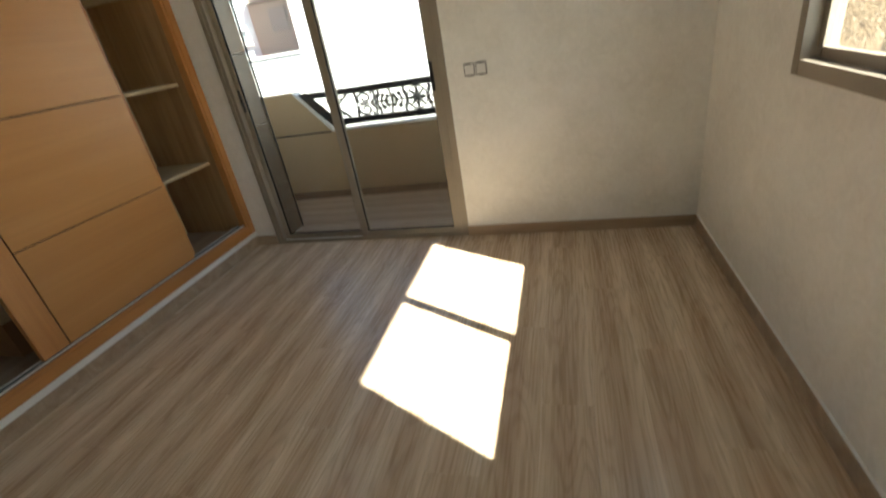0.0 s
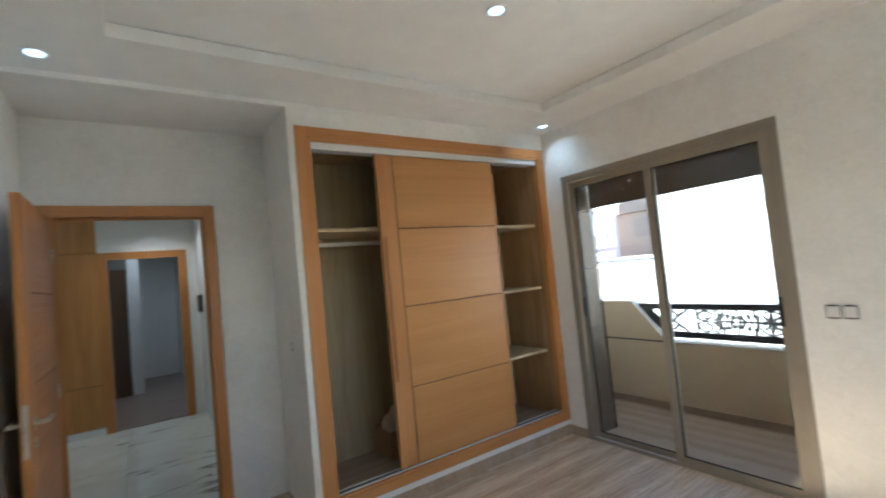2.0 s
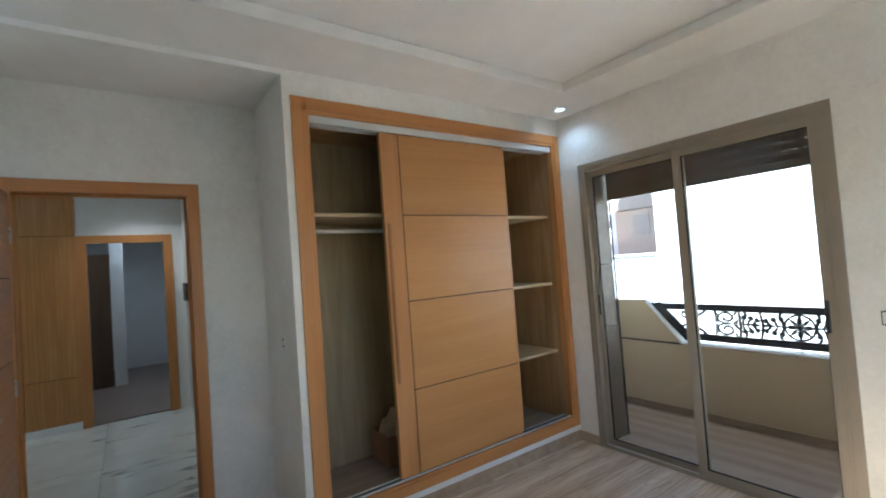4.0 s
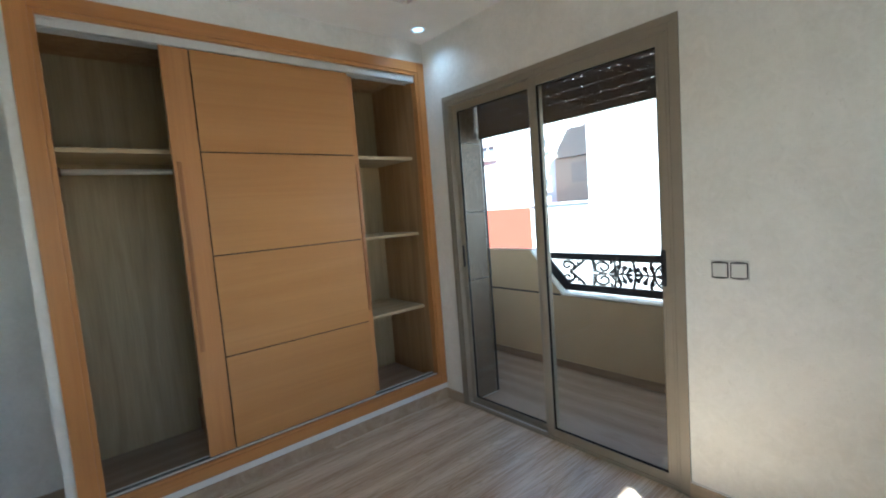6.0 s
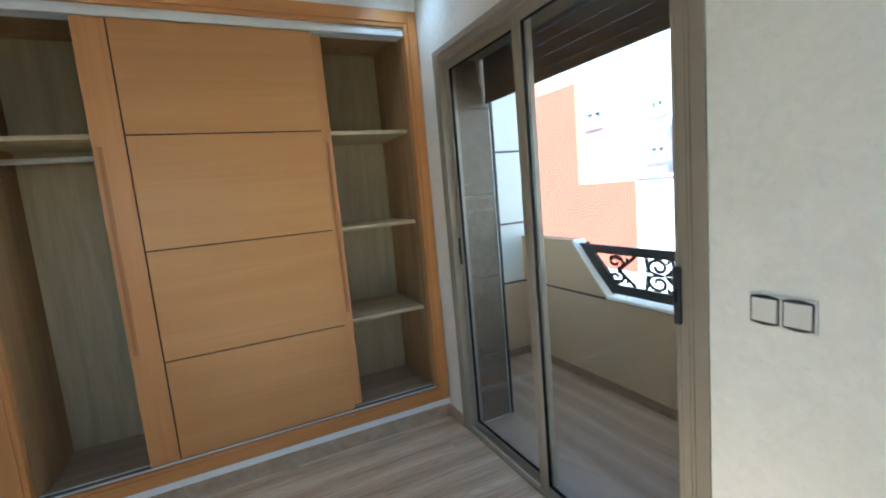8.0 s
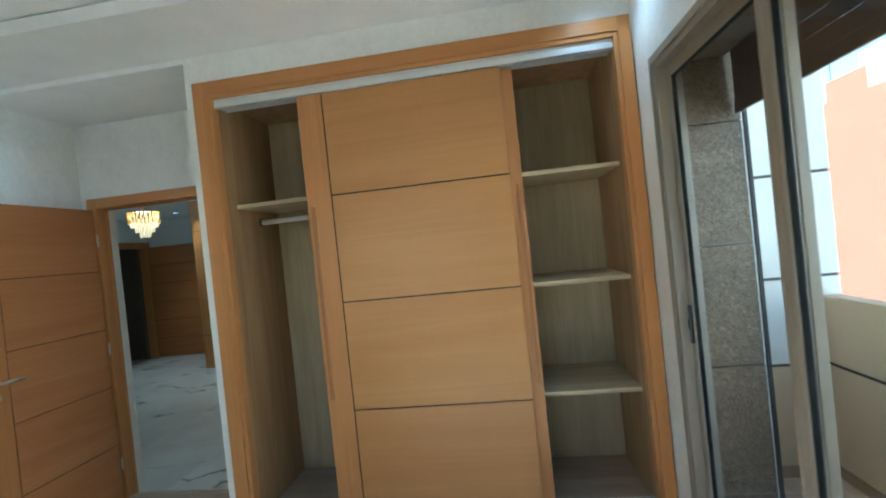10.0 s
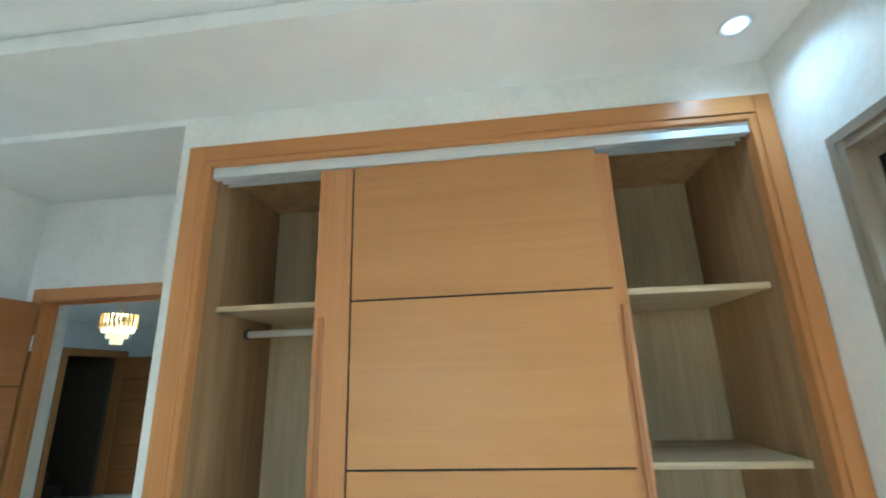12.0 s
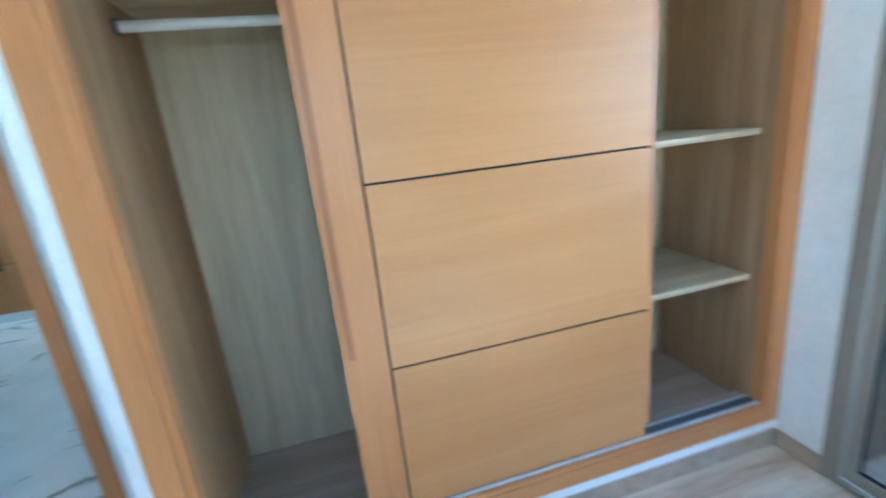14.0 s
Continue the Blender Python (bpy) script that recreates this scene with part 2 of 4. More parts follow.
PULL_OAK = wood("pull_veneer", (0.30, 0.125, 0.04), (0.37, 0.16, 0.05), (0.43, 0.20, 0.07), "z", 0.36, 3.0, 12, 0.12)
PULL_DARK = painted("dark_pull_veneer", (0.30, 0.12, 0.04), 0.5)
GROOVE = painted("groove_dark", (0.025, 0.015, 0.01), 0.7)
ALU = painted("taupe_aluminium", (0.29, 0.25, 0.195), 0.42, 0.0, 0.05)
ALU_DARK = painted("seal_rubber", (0.018, 0.018, 0.018), 0.85)
ALU_DARK.node_tree.nodes["Principled BSDF"].inputs["Specular IOR Level"].default_value = 0.1
STEEL = painted("brushed_aluminium", (0.70, 0.71, 0.72), 0.38, 0.45, 0.05)
TRACK = painted("grey_aluminium", (0.10, 0.105, 0.11), 0.6, 0.0, 0.05)
ROD = painted("satin_white_rod", (0.80, 0.80, 0.79), 0.35, 0.0, 0.03)
NICKEL = painted("satin_nickel", (0.55, 0.50, 0.44), 0.3, 0.9, 0.05)
BLACK = painted("black_plastic", (0.022, 0.022, 0.024), 0.45)
SLAT = painted("shutter_brown", (0.10, 0.065, 0.05), 0.5, 0.0, 0.1)
PLASTIC = painted("white_plastic", (0.74, 0.73, 0.70), 0.32, 0, 0.02)
OUTLINE = painted("grey_gap", (0.03, 0.028, 0.027), 0.6)
PARAPET = plaster("cream_render", (0.46, 0.348, 0.222), (0.41, 0.305, 0.190), 0.75, 2.0, 0.25)
PANEL = plaster("white_render", (0.61, 0.59, 0.54), (0.56, 0.54, 0.49), 0.75, 2.0, 0.25)
CAP = painted("white_cap", (0.80, 0.79, 0.76), 0.5)
IRON = painted("dark_iron", (0.035, 0.032, 0.03), 0.5, 0.4)
GRANITE = granite("speckled_granite")
MARBLE = marble("veined_marble")
GROUT = painted("grout", (0.42, 0.42, 0.39), 0.8)
PANE = glass("clear_glass", (0.95, 0.965, 0.95))
RED = plaster("coral_render", (0.44, 0.105, 0.065), (0.39, 0.093, 0.058), 0.85, 0.4, 0.2)
FACADE = plaster("white_facade", (0.82, 0.80, 0.76), (0.76, 0.74, 0.70), 0.85, 0.3, 0.2)
FACADE_BLUE = plaster("pale_facade", (0.74, 0.78, 0.80), (0.68, 0.72, 0.75), 0.85, 0.3, 0.2)
GREY = plaster("grey_facade", (0.52, 0.435, 0.345), (0.46, 0.385, 0.305), 0.85, 0.5, 0.2)
ROOFING = painted("grey_awning", (0.41, 0.365, 0.31), 0.8)
ASPHALT = painted("asphalt", (0.06, 0.06, 0.06), 0.9, 0, 0.2)
DARK_GLASS = painted("dark_window_glass", (0.27, 0.32, 0.35), 0.4)
CARD = painted("cardboard", (0.36, 0.22, 0.13), 0.8, 0, 0.12)
PAPER = painted("cream_paper", (0.58, 0.46, 0.33), 0.8, 0, 0.1)
BROWN_FLOOR = painted("dark_floor", (0.26, 0.20, 0.165), 0.35, 0, 0.1)
DARK_DOOR = wood("dark_door_veneer", (0.09, 0.05, 0.03), (0.12, 0.07, 0.04), (0.15, 0.09, 0.05), "z", 0.4, 3, 12, 0.1)
# the unlit stairwell's dimness is put into this dark base colour
DIM_STAIR = painted("dim_stairwell", (0.13, 0.10, 0.07), 0.4, 0, 0.1)
GOLD = painted("gold_metal", (0.80, 0.62, 0.30), 0.35, 0.6)
CRYSTAL = glow("lit_crystal", (1.0, 0.74, 0.38), 0.055)
SPOT_LENS = glow("spot_lens", (0.62, 0.86, 1.0), 0.3)
LED = glow("led_strip", (0.55, 0.85, 1.0), 0.7)


# ---- building helpers ----
def B(*boxes):
    """A bmesh of boxes (x0, x1, y0, y1, z0, z1)."""
    bm = bmesh.new()
    for b in boxes:
        add_box(bm, *b)
    return bm


def add_box(bm, x0, x1, y0, y1, z0, z1):
    v = [bm.verts.new((x, y, z)) for x in (x0, x1) for y in (y0, y1) for z in (z0, z1)]
    for f in ((0, 1, 3, 2), (4, 6, 7, 5), (0, 4, 5, 1), (2, 3, 7, 6), (0, 2, 6, 4), (1, 5, 7, 3)):
        bm.faces.new([v[i] for i in f])


def bevelled(bm, w, seg=2):
    bmesh.ops.bevel(bm, geom=list(bm.edges), offset=w, segments=seg, profile=0.6, affect="EDGES", clamp_overlap=True)
    return bm


def add_tube(bm, a, b, r, n=16, r2=None):
    a, b = Vector(a), Vector(b)
    q = (b - a).to_track_quat("Z", "Y").to_matrix().to_4x4()
    m = Matrix.Translation((a + b) / 2) @ q
    bmesh.ops.create_cone(bm, cap_ends=True, segments=n, radius1=r, radius2=r if r2 is None else r2, depth=(b - a).length, matrix=m)
    return bm


def add_poly(bm, pts, y0, y1):
    """A flat outline in x and z, made solid between y0 and y1."""
    a = [bm.verts.new((x, y0, z)) for x, z in pts]
    b = [bm.verts.new((x, y1, z)) for x, z in pts]
    bm.faces.new(a)
    bm.faces.new(b[::-1])
    n = len(pts)
    for i in range(n):
        bm.faces.new((a[i], b[i], b[(i + 1) % n], a[(i + 1) % n]))


def add_ribbon(bm, pts, w, y0, y1):
    """A flat bar of width w along a line in x and z."""
    left, right = [], []
    for i, p in enumerate(pts):
        q0, q1 = pts[max(i - 1, 0)], pts[min(i + 1, len(pts) - 1)]
        dx, dz = q1[0] - q0[0], q1[1] - q0[1]
        l = math.hypot(dx, dz) or 1
        nx, nz = -dz / l * w / 2, dx / l * w / 2
        left.append((p[0] + nx, p[1] + nz))
        right.append((p[0] - nx, p[1] - nz))
    rows = [[bm.verts.new((p[0], y, p[1])) for y, p in ((y0, l), (y1, l), (y1, r), (y0, r))] for l, r in zip(left, right)]
    for a, b in zip(rows, rows[1:]):
        for i in range(4):
            j = (i + 1) % 4
            bm.faces.new((a[i], a[j], b[j], b[i]))
    bm.faces.new(rows[0])
    bm.faces.new(rows[-1][::-1])


def mesh(name, bm, mat, smooth=False):
    bmesh.ops.recalc_face_normals(bm, faces=bm.faces)
    me = bpy.data.meshes.new(name)
    bm.to_mesh(me)
    bm.free()
    me.materials.append(mat)
    if smooth:
        for p in me.polygons:
            p.use_smooth = len(p.vertices) == 4
    return me


def solid(name, bm, mat, label="", category="", kind="structure", group="", smooth=False):
    return tagged(new(name, mesh(name, bm, mat, smooth)), label, category, group, kind)


def thing(name, at, label, category, group="", kind=""):
    ob = new(name)
    ob.empty_display_size = 0.05
    ob.location = at
    return tagged(ob, label, category, group, kind)


def part(name, bm, mat, parent, label="", smooth=False):
    ob = new(name, mesh(name, bm, mat, smooth))
    ob.parent = parent
    if parent.type == "EMPTY":
        ob.matrix_parent_inverse = Matrix.Translation(-parent.location)
    return tagged(ob, label)


# ---- room shell ----
H = 2.63
NT = 0.335                                         # thickness of the balcony wall
DX0, DX1, DH = 0.190, 1.748, 2.195                  # balcony door opening
solid("wall_north", B((-0.62, DX0, 0, NT, -0.02, 3.0), (DX1, 3.55, 0, NT, -0.02, 3.0), (DX0, DX1, 0, NT, DH + 0.10, 3.0), (DX0, DX1, 0.105, NT, DH, DH + 0.10), (DX0, DX1, 0, 0.105, DH, DH + 0.10)), WALL, "cream trowelled plaster wall with the balcony door opening", "wall")
WY0, WY1, WZ0, WZ1 = -2.56, -0.946, 1.012, 2.2      # window opening
solid("wall_east", B((3.2, 3.53, -3.7, WY0, -0.02, 3.0), (3.2, 3.53, WY1, 0, -0.02, 3.0), (3.2, 3.53, WY0, WY1, -0.02, WZ0), (3.2, 3.53, WY0, WY1, WZ1, 3.0)), WALL, "cream trowelled plaster wall with a window opening", "wall")
solid("wall_south", B((-0.62, 3.2, -3.7, -3.55, -0.02, 3.0)), WALL, "cream trowelled plaster wall", "wall")
solid("wall_west", B((-0.11, 0, -2.13, 0, 2.44, 3.0), (-0.11, 0, -2.13, 0, -0.02, 0.118), (-0.62, 0, -2.24, -2.13, -0.02, 3.0), (-0.76, -0.62, -2.24, NT, -0.02, 3.0)), WALL, "white plaster wall around the fitted wardrobe", "wall")
RY0, RY1, RH = -3.43, -2.655, 2.025                # room door opening
solid("wall_doorway", B((-0.76, -0.62, -7.4, RY0 - 0.02, -0.02, 3.0), (-0.76, -0.62, RY1 + 0.02, -2.24, -0.02, 3.0), (-0.76, -0.62, RY0 - 0.02, RY1 + 0.02, RH + 0.02, 3.0),
      (-0.76, -0.692, RY0 - 0.02, RY0, -0.02, RH), (-0.76, -0.692, RY1, RY1 + 0.02, -0.02, RH), (-0.76, -0.692, RY0 - 0.02, RY1 + 0.02, RH, RH + 0.02)), WALL, "white plaster wall of the entrance recess with a doorway", "wall")

TX0, TX1, TY0, TY1 = 0.45, 2.75, -3.10, -0.45      # raised tray of the ceiling
ring = []
for z0, z1, d in ((H, 2.690, 0.0), (2.690, 2.70, 0.014)):
    x0, x1, y0, y1 = TX0 - d, TX1 + d, TY0 - d, TY1 + d
    ring += [(0, x0, -3.55, 0, z0, z1), (x1, 3.2, -3.55, 0, z0, z1), (x0, x1, -3.55, y0, z0, z1), (x0, x1, y1, 0, z0, z1)]
solid("ceiling", B(*ring, (0, 3.2, -3.55, 0, 2.70, 2.80)), CEIL, "off-white plaster ceiling with a shallow raised tray", "ceiling")
solid("ceiling_recess", B((-0.62, 0, -3.55, -2.24, 2.602, 2.80)), CEIL, "off-white plaster ceiling over the entrance recess", "ceiling")
solid("roof_slab", B((-0.8, 3.6, -3.75, NT, 3.0, 3.2)), WHITE, "concrete slab above the room", "slab")


def skirting(name, boxes):
    for b in boxes:
        bm = B(b)
        top = [e for e in bm.edges if all(v.co.z > 0.05 for v in e.verts)]
        bmesh.ops.bevel(bm, geom=top, offset=0.003, segments=2, affect="EDGES")
        solid(name, bm, SKIRT, "wood-look laminate skirting board along the wall", "skirting")


skirting("baseboard", [(DX1 + 0.004, 3.188, -0.012, 0.0, 0, 0.075), (3.188, 3.2, -3.538, 0.0, 0, 0.075), (0.0, 3.2, -3.55, -3.538, 0, 0.075), (0.0, DX0 - 0.006, -0.012, 0, 0, 0.075),
                       (0.0, 0.012, -2.252, -0.012, 0, 0.083), (-0.608, 0.0, -2.252, -2.24, 0, 0.075), (-0.62, -0.608, RY1 + 0.066, -2.24, 0, 0.075)])
for b in ((DX1 + 0.004, 3.186, -0.010, -0.001, 0.075, 0.079), (3.190, 3.199, -3.538, -0.012, 0.075, 0.079)):
    solid("trim", B(b), WHITE, "thin white bead of filler above the skirting", "filler")
solid("trim", bevelled(B((0.0, 0.008, -2.24, -0.002, 0.0835, 0.1205)), 0.002), WHITE, "white filler band between wardrobe and skirting", "filler")

# ---- balcony door ----


def sliding_leaf(parent, x0, x1, y0, y1, z0, z1, s, foot):
    leaf = part("sash", bevelled(B((x0, x0 + s, y0, y1, z0, z1)), 0.003), ALU, parent)
    part("stile", bevelled(B((x1 - s, x1, y0, y1, z0, z1)), 0.003), ALU, leaf)
    for x in (x0 + s * 0.72, x0 + s * 0.22, x1 - s * 0.30, x1 - s * 0.80):
        part("rib", B((x, x + 0.0035, y0 - 0.0018, y0, z0, z1)), ALU, leaf)
    part("top_rail", B((x0 + s, x1 - s, y0 + 0.002, y1 - 0.002, z1 - s, z1)), ALU, leaf)
    part("bottom_rail", B((x0 + s, x1 - s, y0 + 0.002, y1 - 0.002, z0, z0 + foot)), ALU, leaf)
    g = 0.0035
    a, b, c, d = x0 + s, x1 - s, z0 + foot, z1 - s
    ym = (y0 + y1) / 2
    part("seal", B((a, a + g, y0 + 0.006, y1 - 0.006, c, d), (b - g, b, y0 + 0.006, y1 - 0.006, c, d), (a + g, b - g, y0 + 0.006, y1 - 0.006, c, c + g), (a + g, b - g, y0 + 0.006, y1 - 0.006, d - g, d)), ALU_DARK, leaf, "black rubber seal")
    pane = part("pane", B((a + g, b - g, ym - 0.003, ym + 0.003, c + g, d - g)), PANE, leaf, "clear glass pane")
    pane.visible_shadow = False
    return leaf


def pull(parent, x, y, z0, z1, w=0.022):
    h = part("handle", bevelled(B((x - w / 2, x + w / 2, y - 0.014, y, z0, z1)), 0.006, 3), BLACK, parent, "black plastic recessed pull")
    part("latch", bevelled(B((x - w / 5, x + w / 5, y - 0.017, y - 0.014, (z0 + z1) / 2 - 0.02, (z0 + z1) / 2 + 0.02)), 0.0008, 1), ALU_DARK, h)


door = thing("door_1", (0.97, 0.05, 0), "taupe aluminium sliding glass balcony door, closed", "door", kind="structure")
fw = 0.050
part("frame_post", bevelled(B((DX0, DX0 + fw, -0.003, 0.10, 0, DH)), 0.003), ALU, door)
part("frame_post", bevelled(B((DX1 - fw, DX1, -0.003, 0.10, 0, DH)), 0.003), ALU, door)
part("frame_head", B((DX0 + fw, DX1 - fw, -0.001, 0.10, DH - fw, DH)), ALU, door)
part("frame_sill", B((DX0 + fw, DX1 - fw, -0.001, 0.10, 0, 0.02)), ALU, door)
for x, s in ((DX0, 1), (DX1, -1)):
    part("frame_lip", B((min(x - s * 0.006, x + s * 0.02), max(x - s * 0.006, x + s * 0.02), -0.008, -0.003, 0, DH + 0.010)), ALU, door)
part("frame_lip", B((DX0 + 0.02, DX1 - 0.02, -0.008, -0.003, DH - 0.02, DH + 0.010)), ALU, door)
part("rail_track", B((DX0 + fw, DX1 - fw, 0.016, 0.019, 0.02, 0.026), (DX0 + fw, DX1 - fw, 0.048, 0.051, 0.02, 0.034)), STEEL, door, "bare aluminium running track")
for x0, x1 in ((DX0 + 0.020, DX0 + 0.024), (DX0 + 0.040, DX0 + fw), (DX1 - 0.024, DX1 - 0.020), (DX1 - fw, DX1 - 0.040)):
    part("frame_rib", B((x0, x1, -0.0065, -0.003, 0, DH - 0.02)), ALU, door)
part("frame_rib", B((DX0 + fw, DX1 - fw, -0.0045, -0.001, DH - fw, DH - fw + 0.008)), ALU, door)
left_leaf = sliding_leaf(door, DX0 + 0.036, 0.978, 0.036, 0.064, 0.024, DH - 0.046, 0.050, 0.036)
right_leaf = sliding_leaf(door, 0.922, DX1 - 0.044, 0.003, 0.032, 0.022, DH - 0.046, 0.056, 0.046)
pull(right_leaf, 1.660, 0.003, 1.0, 1.172)
pull(left_leaf, 0.262, 0.036, 1.02, 1.175, 0.014)

# granite lining of the opening, with the shutter guides
reveal = thing("door_lining", (DX0, 0.22, 0), "speckled brown granite lining of the balcony door opening", "door lining", kind="structure")
for z0, z1 in ((0.0, 0.42), (0.424, 0.90), (0.904, 1.40), (1.404, 1.90), (1.904, 2.19)):
    part("slab", bevelled(B((DX0, DX0 + 0.02, 0.105, NT - 0.016, z0, z1)), 0.002, 1), GRANITE, reveal)
    part("slab", bevelled(B((DX1 - 0.02, DX1, 0.105, NT - 0.016, z0, z1)), 0.002, 1), GRANITE, reveal)
part("soffit", bevelled(B((DX0 + 0.02, DX1 - 0.02, 0.105, 0.278, 2.168, 2.190)), 0.002, 1), GRANITE, reveal)
part("threshold", B((DX0 + 0.02, DX1 - 0.02, 0.105, NT, -0.02, -0.006)), PLANK_X, reveal, "wood-look threshold board")


def roller_shutter(name, label, length, z0, z1, m):
    """A lowered shutter whose slats hang on perforated strips; it runs along local x."""
    t = thing(name, (0, 0, 0), label, "roller shutter")
    pitch, gap, z, row = 0.058, 0.0012, z0, 0
    bar = bevelled(B((0, length, -0.007, 0.007, z, z + 0.05)), 0.004, 2)
    part("bottom_bar", bar, SLAT, t)
    z += 0.05
    while z < z1 - 0.01:
        web = bmesh.new()
        x, k = 0.0, 0
        step = 0.04 if row % 2 else 0.157
        while x < length:
            add_box(web, x, min(x + step, length), -0.0012, 0.0012, z, z + gap)
            x += step + 0.017
            k += 1
            step = 0.039 if k % 3 else 0.106
        part("perforated_strip", web, SLAT, t)
        row += 1
        part("slat", bevelled(B((0, length, -0.0014, 0.0014, z + gap, min(z + pitch, z1))), 0.0008, 1), SLAT, t)
        z += pitch
    t.matrix_basis = m
    return t


SHY = 0.295
part("shutter_guide", bevelled(B((DX0 + 0.02, DX0 + 0.030, NT - 0.014, NT + 0.004, 0.004, 2.19)), 0.002, 1), IRON, reveal, "dark metal shutter guide")
part("shutter_guide", bevelled(B((DX1 - 0.030, DX1 - 0.02, NT - 0.014, NT + 0.004, 0.004, 2.19)), 0.002, 1), IRON, reveal, "dark metal shutter guide")
roller_shutter("roller_shutter", "dark brown slatted roller shutter, mostly raised, with perforated rows", DX1 - DX0 - 0.070, 1.925, 2.19, pose(DX0 + 0.035, SHY, 0))

# ---- window in the east wall ----
win = thing("window_1", (3.24, -1.7, WZ0), "taupe aluminium sliding window with two sashes", "window", kind="structure")
part("frame_post", bevelled(B((3.185, 3.29, WY1 - 0.045, WY1, WZ0, WZ1)), 0.003), ALU, win)
part("frame_post", bevelled(B((3.185, 3.29, WY0, WY0 + 0.045, WZ0, WZ1)), 0.003), ALU, win)
part("frame_head", B((3.187, 3.29, WY0 + 0.045, WY1 - 0.045, WZ1 - 0.062, WZ1)), ALU, win)
part("frame_sill", B((3.187, 3.29, WY0 + 0.045, WY1 - 0.045, WZ0, WZ0 + 0.05)), ALU, win)
for y0, y1, x0 in ((-1.742, WY1 - 0.038, 3.232), (WY0 + 0.038, -1.668, 3.200)):
    x1, z0, z1, s = x0 + 0.026, WZ0 + 0.050, WZ1 - 0.064, 0.036
    leaf = part("sash", bevelled(B((x0, x1, y0, y0 + s, z0, z1)), 0.003), ALU, win)
    part("stile", bevelled(B((x0, x1, y1 - s, y1, z0, z1)), 0.003), ALU, leaf)
    part("top_rail", B((x0 + 0.002, x1 - 0.002, y0 + s, y1 - s, z1 - s, z1)), ALU, leaf)
    part("bottom_rail", B((x0 + 0.002, x1 - 0.002, y0 + s, y1 - s, z0, z0 + s)), ALU, leaf)
    p = part("pane", B((x0 + 0.010, x0 + 0.016, y0 + s, y1 - s, z0 + s, z1 - s)), PANE, leaf, "clear glass pane")
    p.visible_shadow = False
wl = thing("window_lining", (3.42, WY1, WZ0), "speckled granite lining of the window opening", "window lining", kind="structure")
part("slab", bevelled(B((3.292, 3.53, WY1 - 0.02, WY1, WZ0 + 0.03, 1.6)), 0.002, 1), GRANITE, wl)
part("slab", bevelled(B((3.292, 3.53, WY1 - 0.02, WY1, 1.604, WZ1)), 0.002, 1), GRANITE, wl)
part("slab", bevelled(B((3.292, 3.53, WY0, WY0 + 0.02, WZ0 + 0.03, WZ1)), 0.002, 1), GRANITE, wl)
part("sill", bevelled(B((3.292, 3.56, WY0 + 0.0, WY1, WZ0, WZ0 + 0.03)), 0.004, 2), CAP, wl, "white stone sill")
part("shutter_guide", B((3.47, 3.52, WY1 - 0.045, WY1 - 0.02, WZ0 + 0.03, WZ1)), ALU, wl)
part("shutter_guide", B((3.47, 3.52, WY0 + 0.02, WY0 + 0.045, WZ0 + 0.03, WZ1)), IRON, wl)
roller_shutter("roller_shutter", "dark brown slatted roller shutter above the window, mostly raised", WY1 - WY0 - 0.092, 2.066, 2.19, pose(3.495, WY0 + 0.046, 0, 0, 0, 90))

# ---- fitted wardrobe ----
CY0, CY1, CZ0, CZ1 = -2.10, -0.085, 0.205, 2.400   # clear opening
BX = -0.575                                        # face of the back panel
ward = thing("wardrobe", (-0.3, -1.1, 0.09), "orange oak veneer fitted wardrobe, sliding doors pushed to the middle", "wardrobe")
w = 0.105                                          # width of the oak trim


def trim_bar(name, b, mat, inner):
    t = part(name, bevelled(B(b), 0.003), mat, ward)
    part("inner_bead", bevelled(B(inner), 0.004), mat, t)


trim_bar("trim_left", (-0.03, 0.010, CY0 - w + 0.006, CY0 - 0.022, 0.122, 2.490), OAK_V, (-0.05, 0.004, CY0 - 0.022, CY0, CZ0 - 0.02, CZ1 + 0.02))
trim_bar("trim_right", (-0.03, 0.010, CY1 + 0.022, CY1 + 0.078, 0.122, 2.490), OAK_V, (-0.05, 0.004, CY1, CY1 + 0.022, CZ0 - 0.02, CZ1 + 0.02))
trim_bar("trim_top", (-0.03, 0.009, CY0 - 0.022, CY1 + 0.022, CZ1 + 0.022, 2.490), OAK_TOP, (-0.05, 0.003, CY0, CY1, CZ1, CZ1 + 0.022))
trim_bar("trim_bottom", (-0.03, 0.009, CY0 - 0.022, CY1 + 0.022, 0.122, CZ0 - 0.02), OAK_TOP, (-0.05, 0.003, CY0, CY1, CZ0 - 0.02, CZ0 - 0.004))
track = part("top_track", B((-0.118, -0.012, CY0, CY1, CZ1 - 0.012, CZ1 - 0.002)), STEEL, ward, "bare aluminium top track")
part("fascia", bevelled(B((-0.045, -0.012, CY0, CY1, CZ1 - 0.045, CZ1 - 0.0125)), 0.002, 1), STEEL, track)
part("runner", B((-0.083, -0.079, CY0, CY1, CZ1 - 0.04, CZ1 - 0.0125)), STEEL, track)
part("runner", B((-0.118, -0.114, CY0, CY1, CZ1 - 0.04, CZ1 - 0.0125)), STEEL, track)
bottom_track = part("bottom_track", B((-0.072, -0.012, CY0, CY1, CZ0 - 0.004, CZ0)), TRACK, ward, "grey aluminium bottom track")
for x, half, high in ((-0.017, 0.005, 0.007), (-0.068, 0.002, 0.005)):
    part("rib", B((x - half, x + half, CY0, CY1, CZ0, CZ0 + high)), STEEL, bottom_track, "bright aluminium rib")
part("side_panel", B((BX, -0.05, CY0 - 0.02, CY0, 0.15, 2.43)), CARCASS, ward)
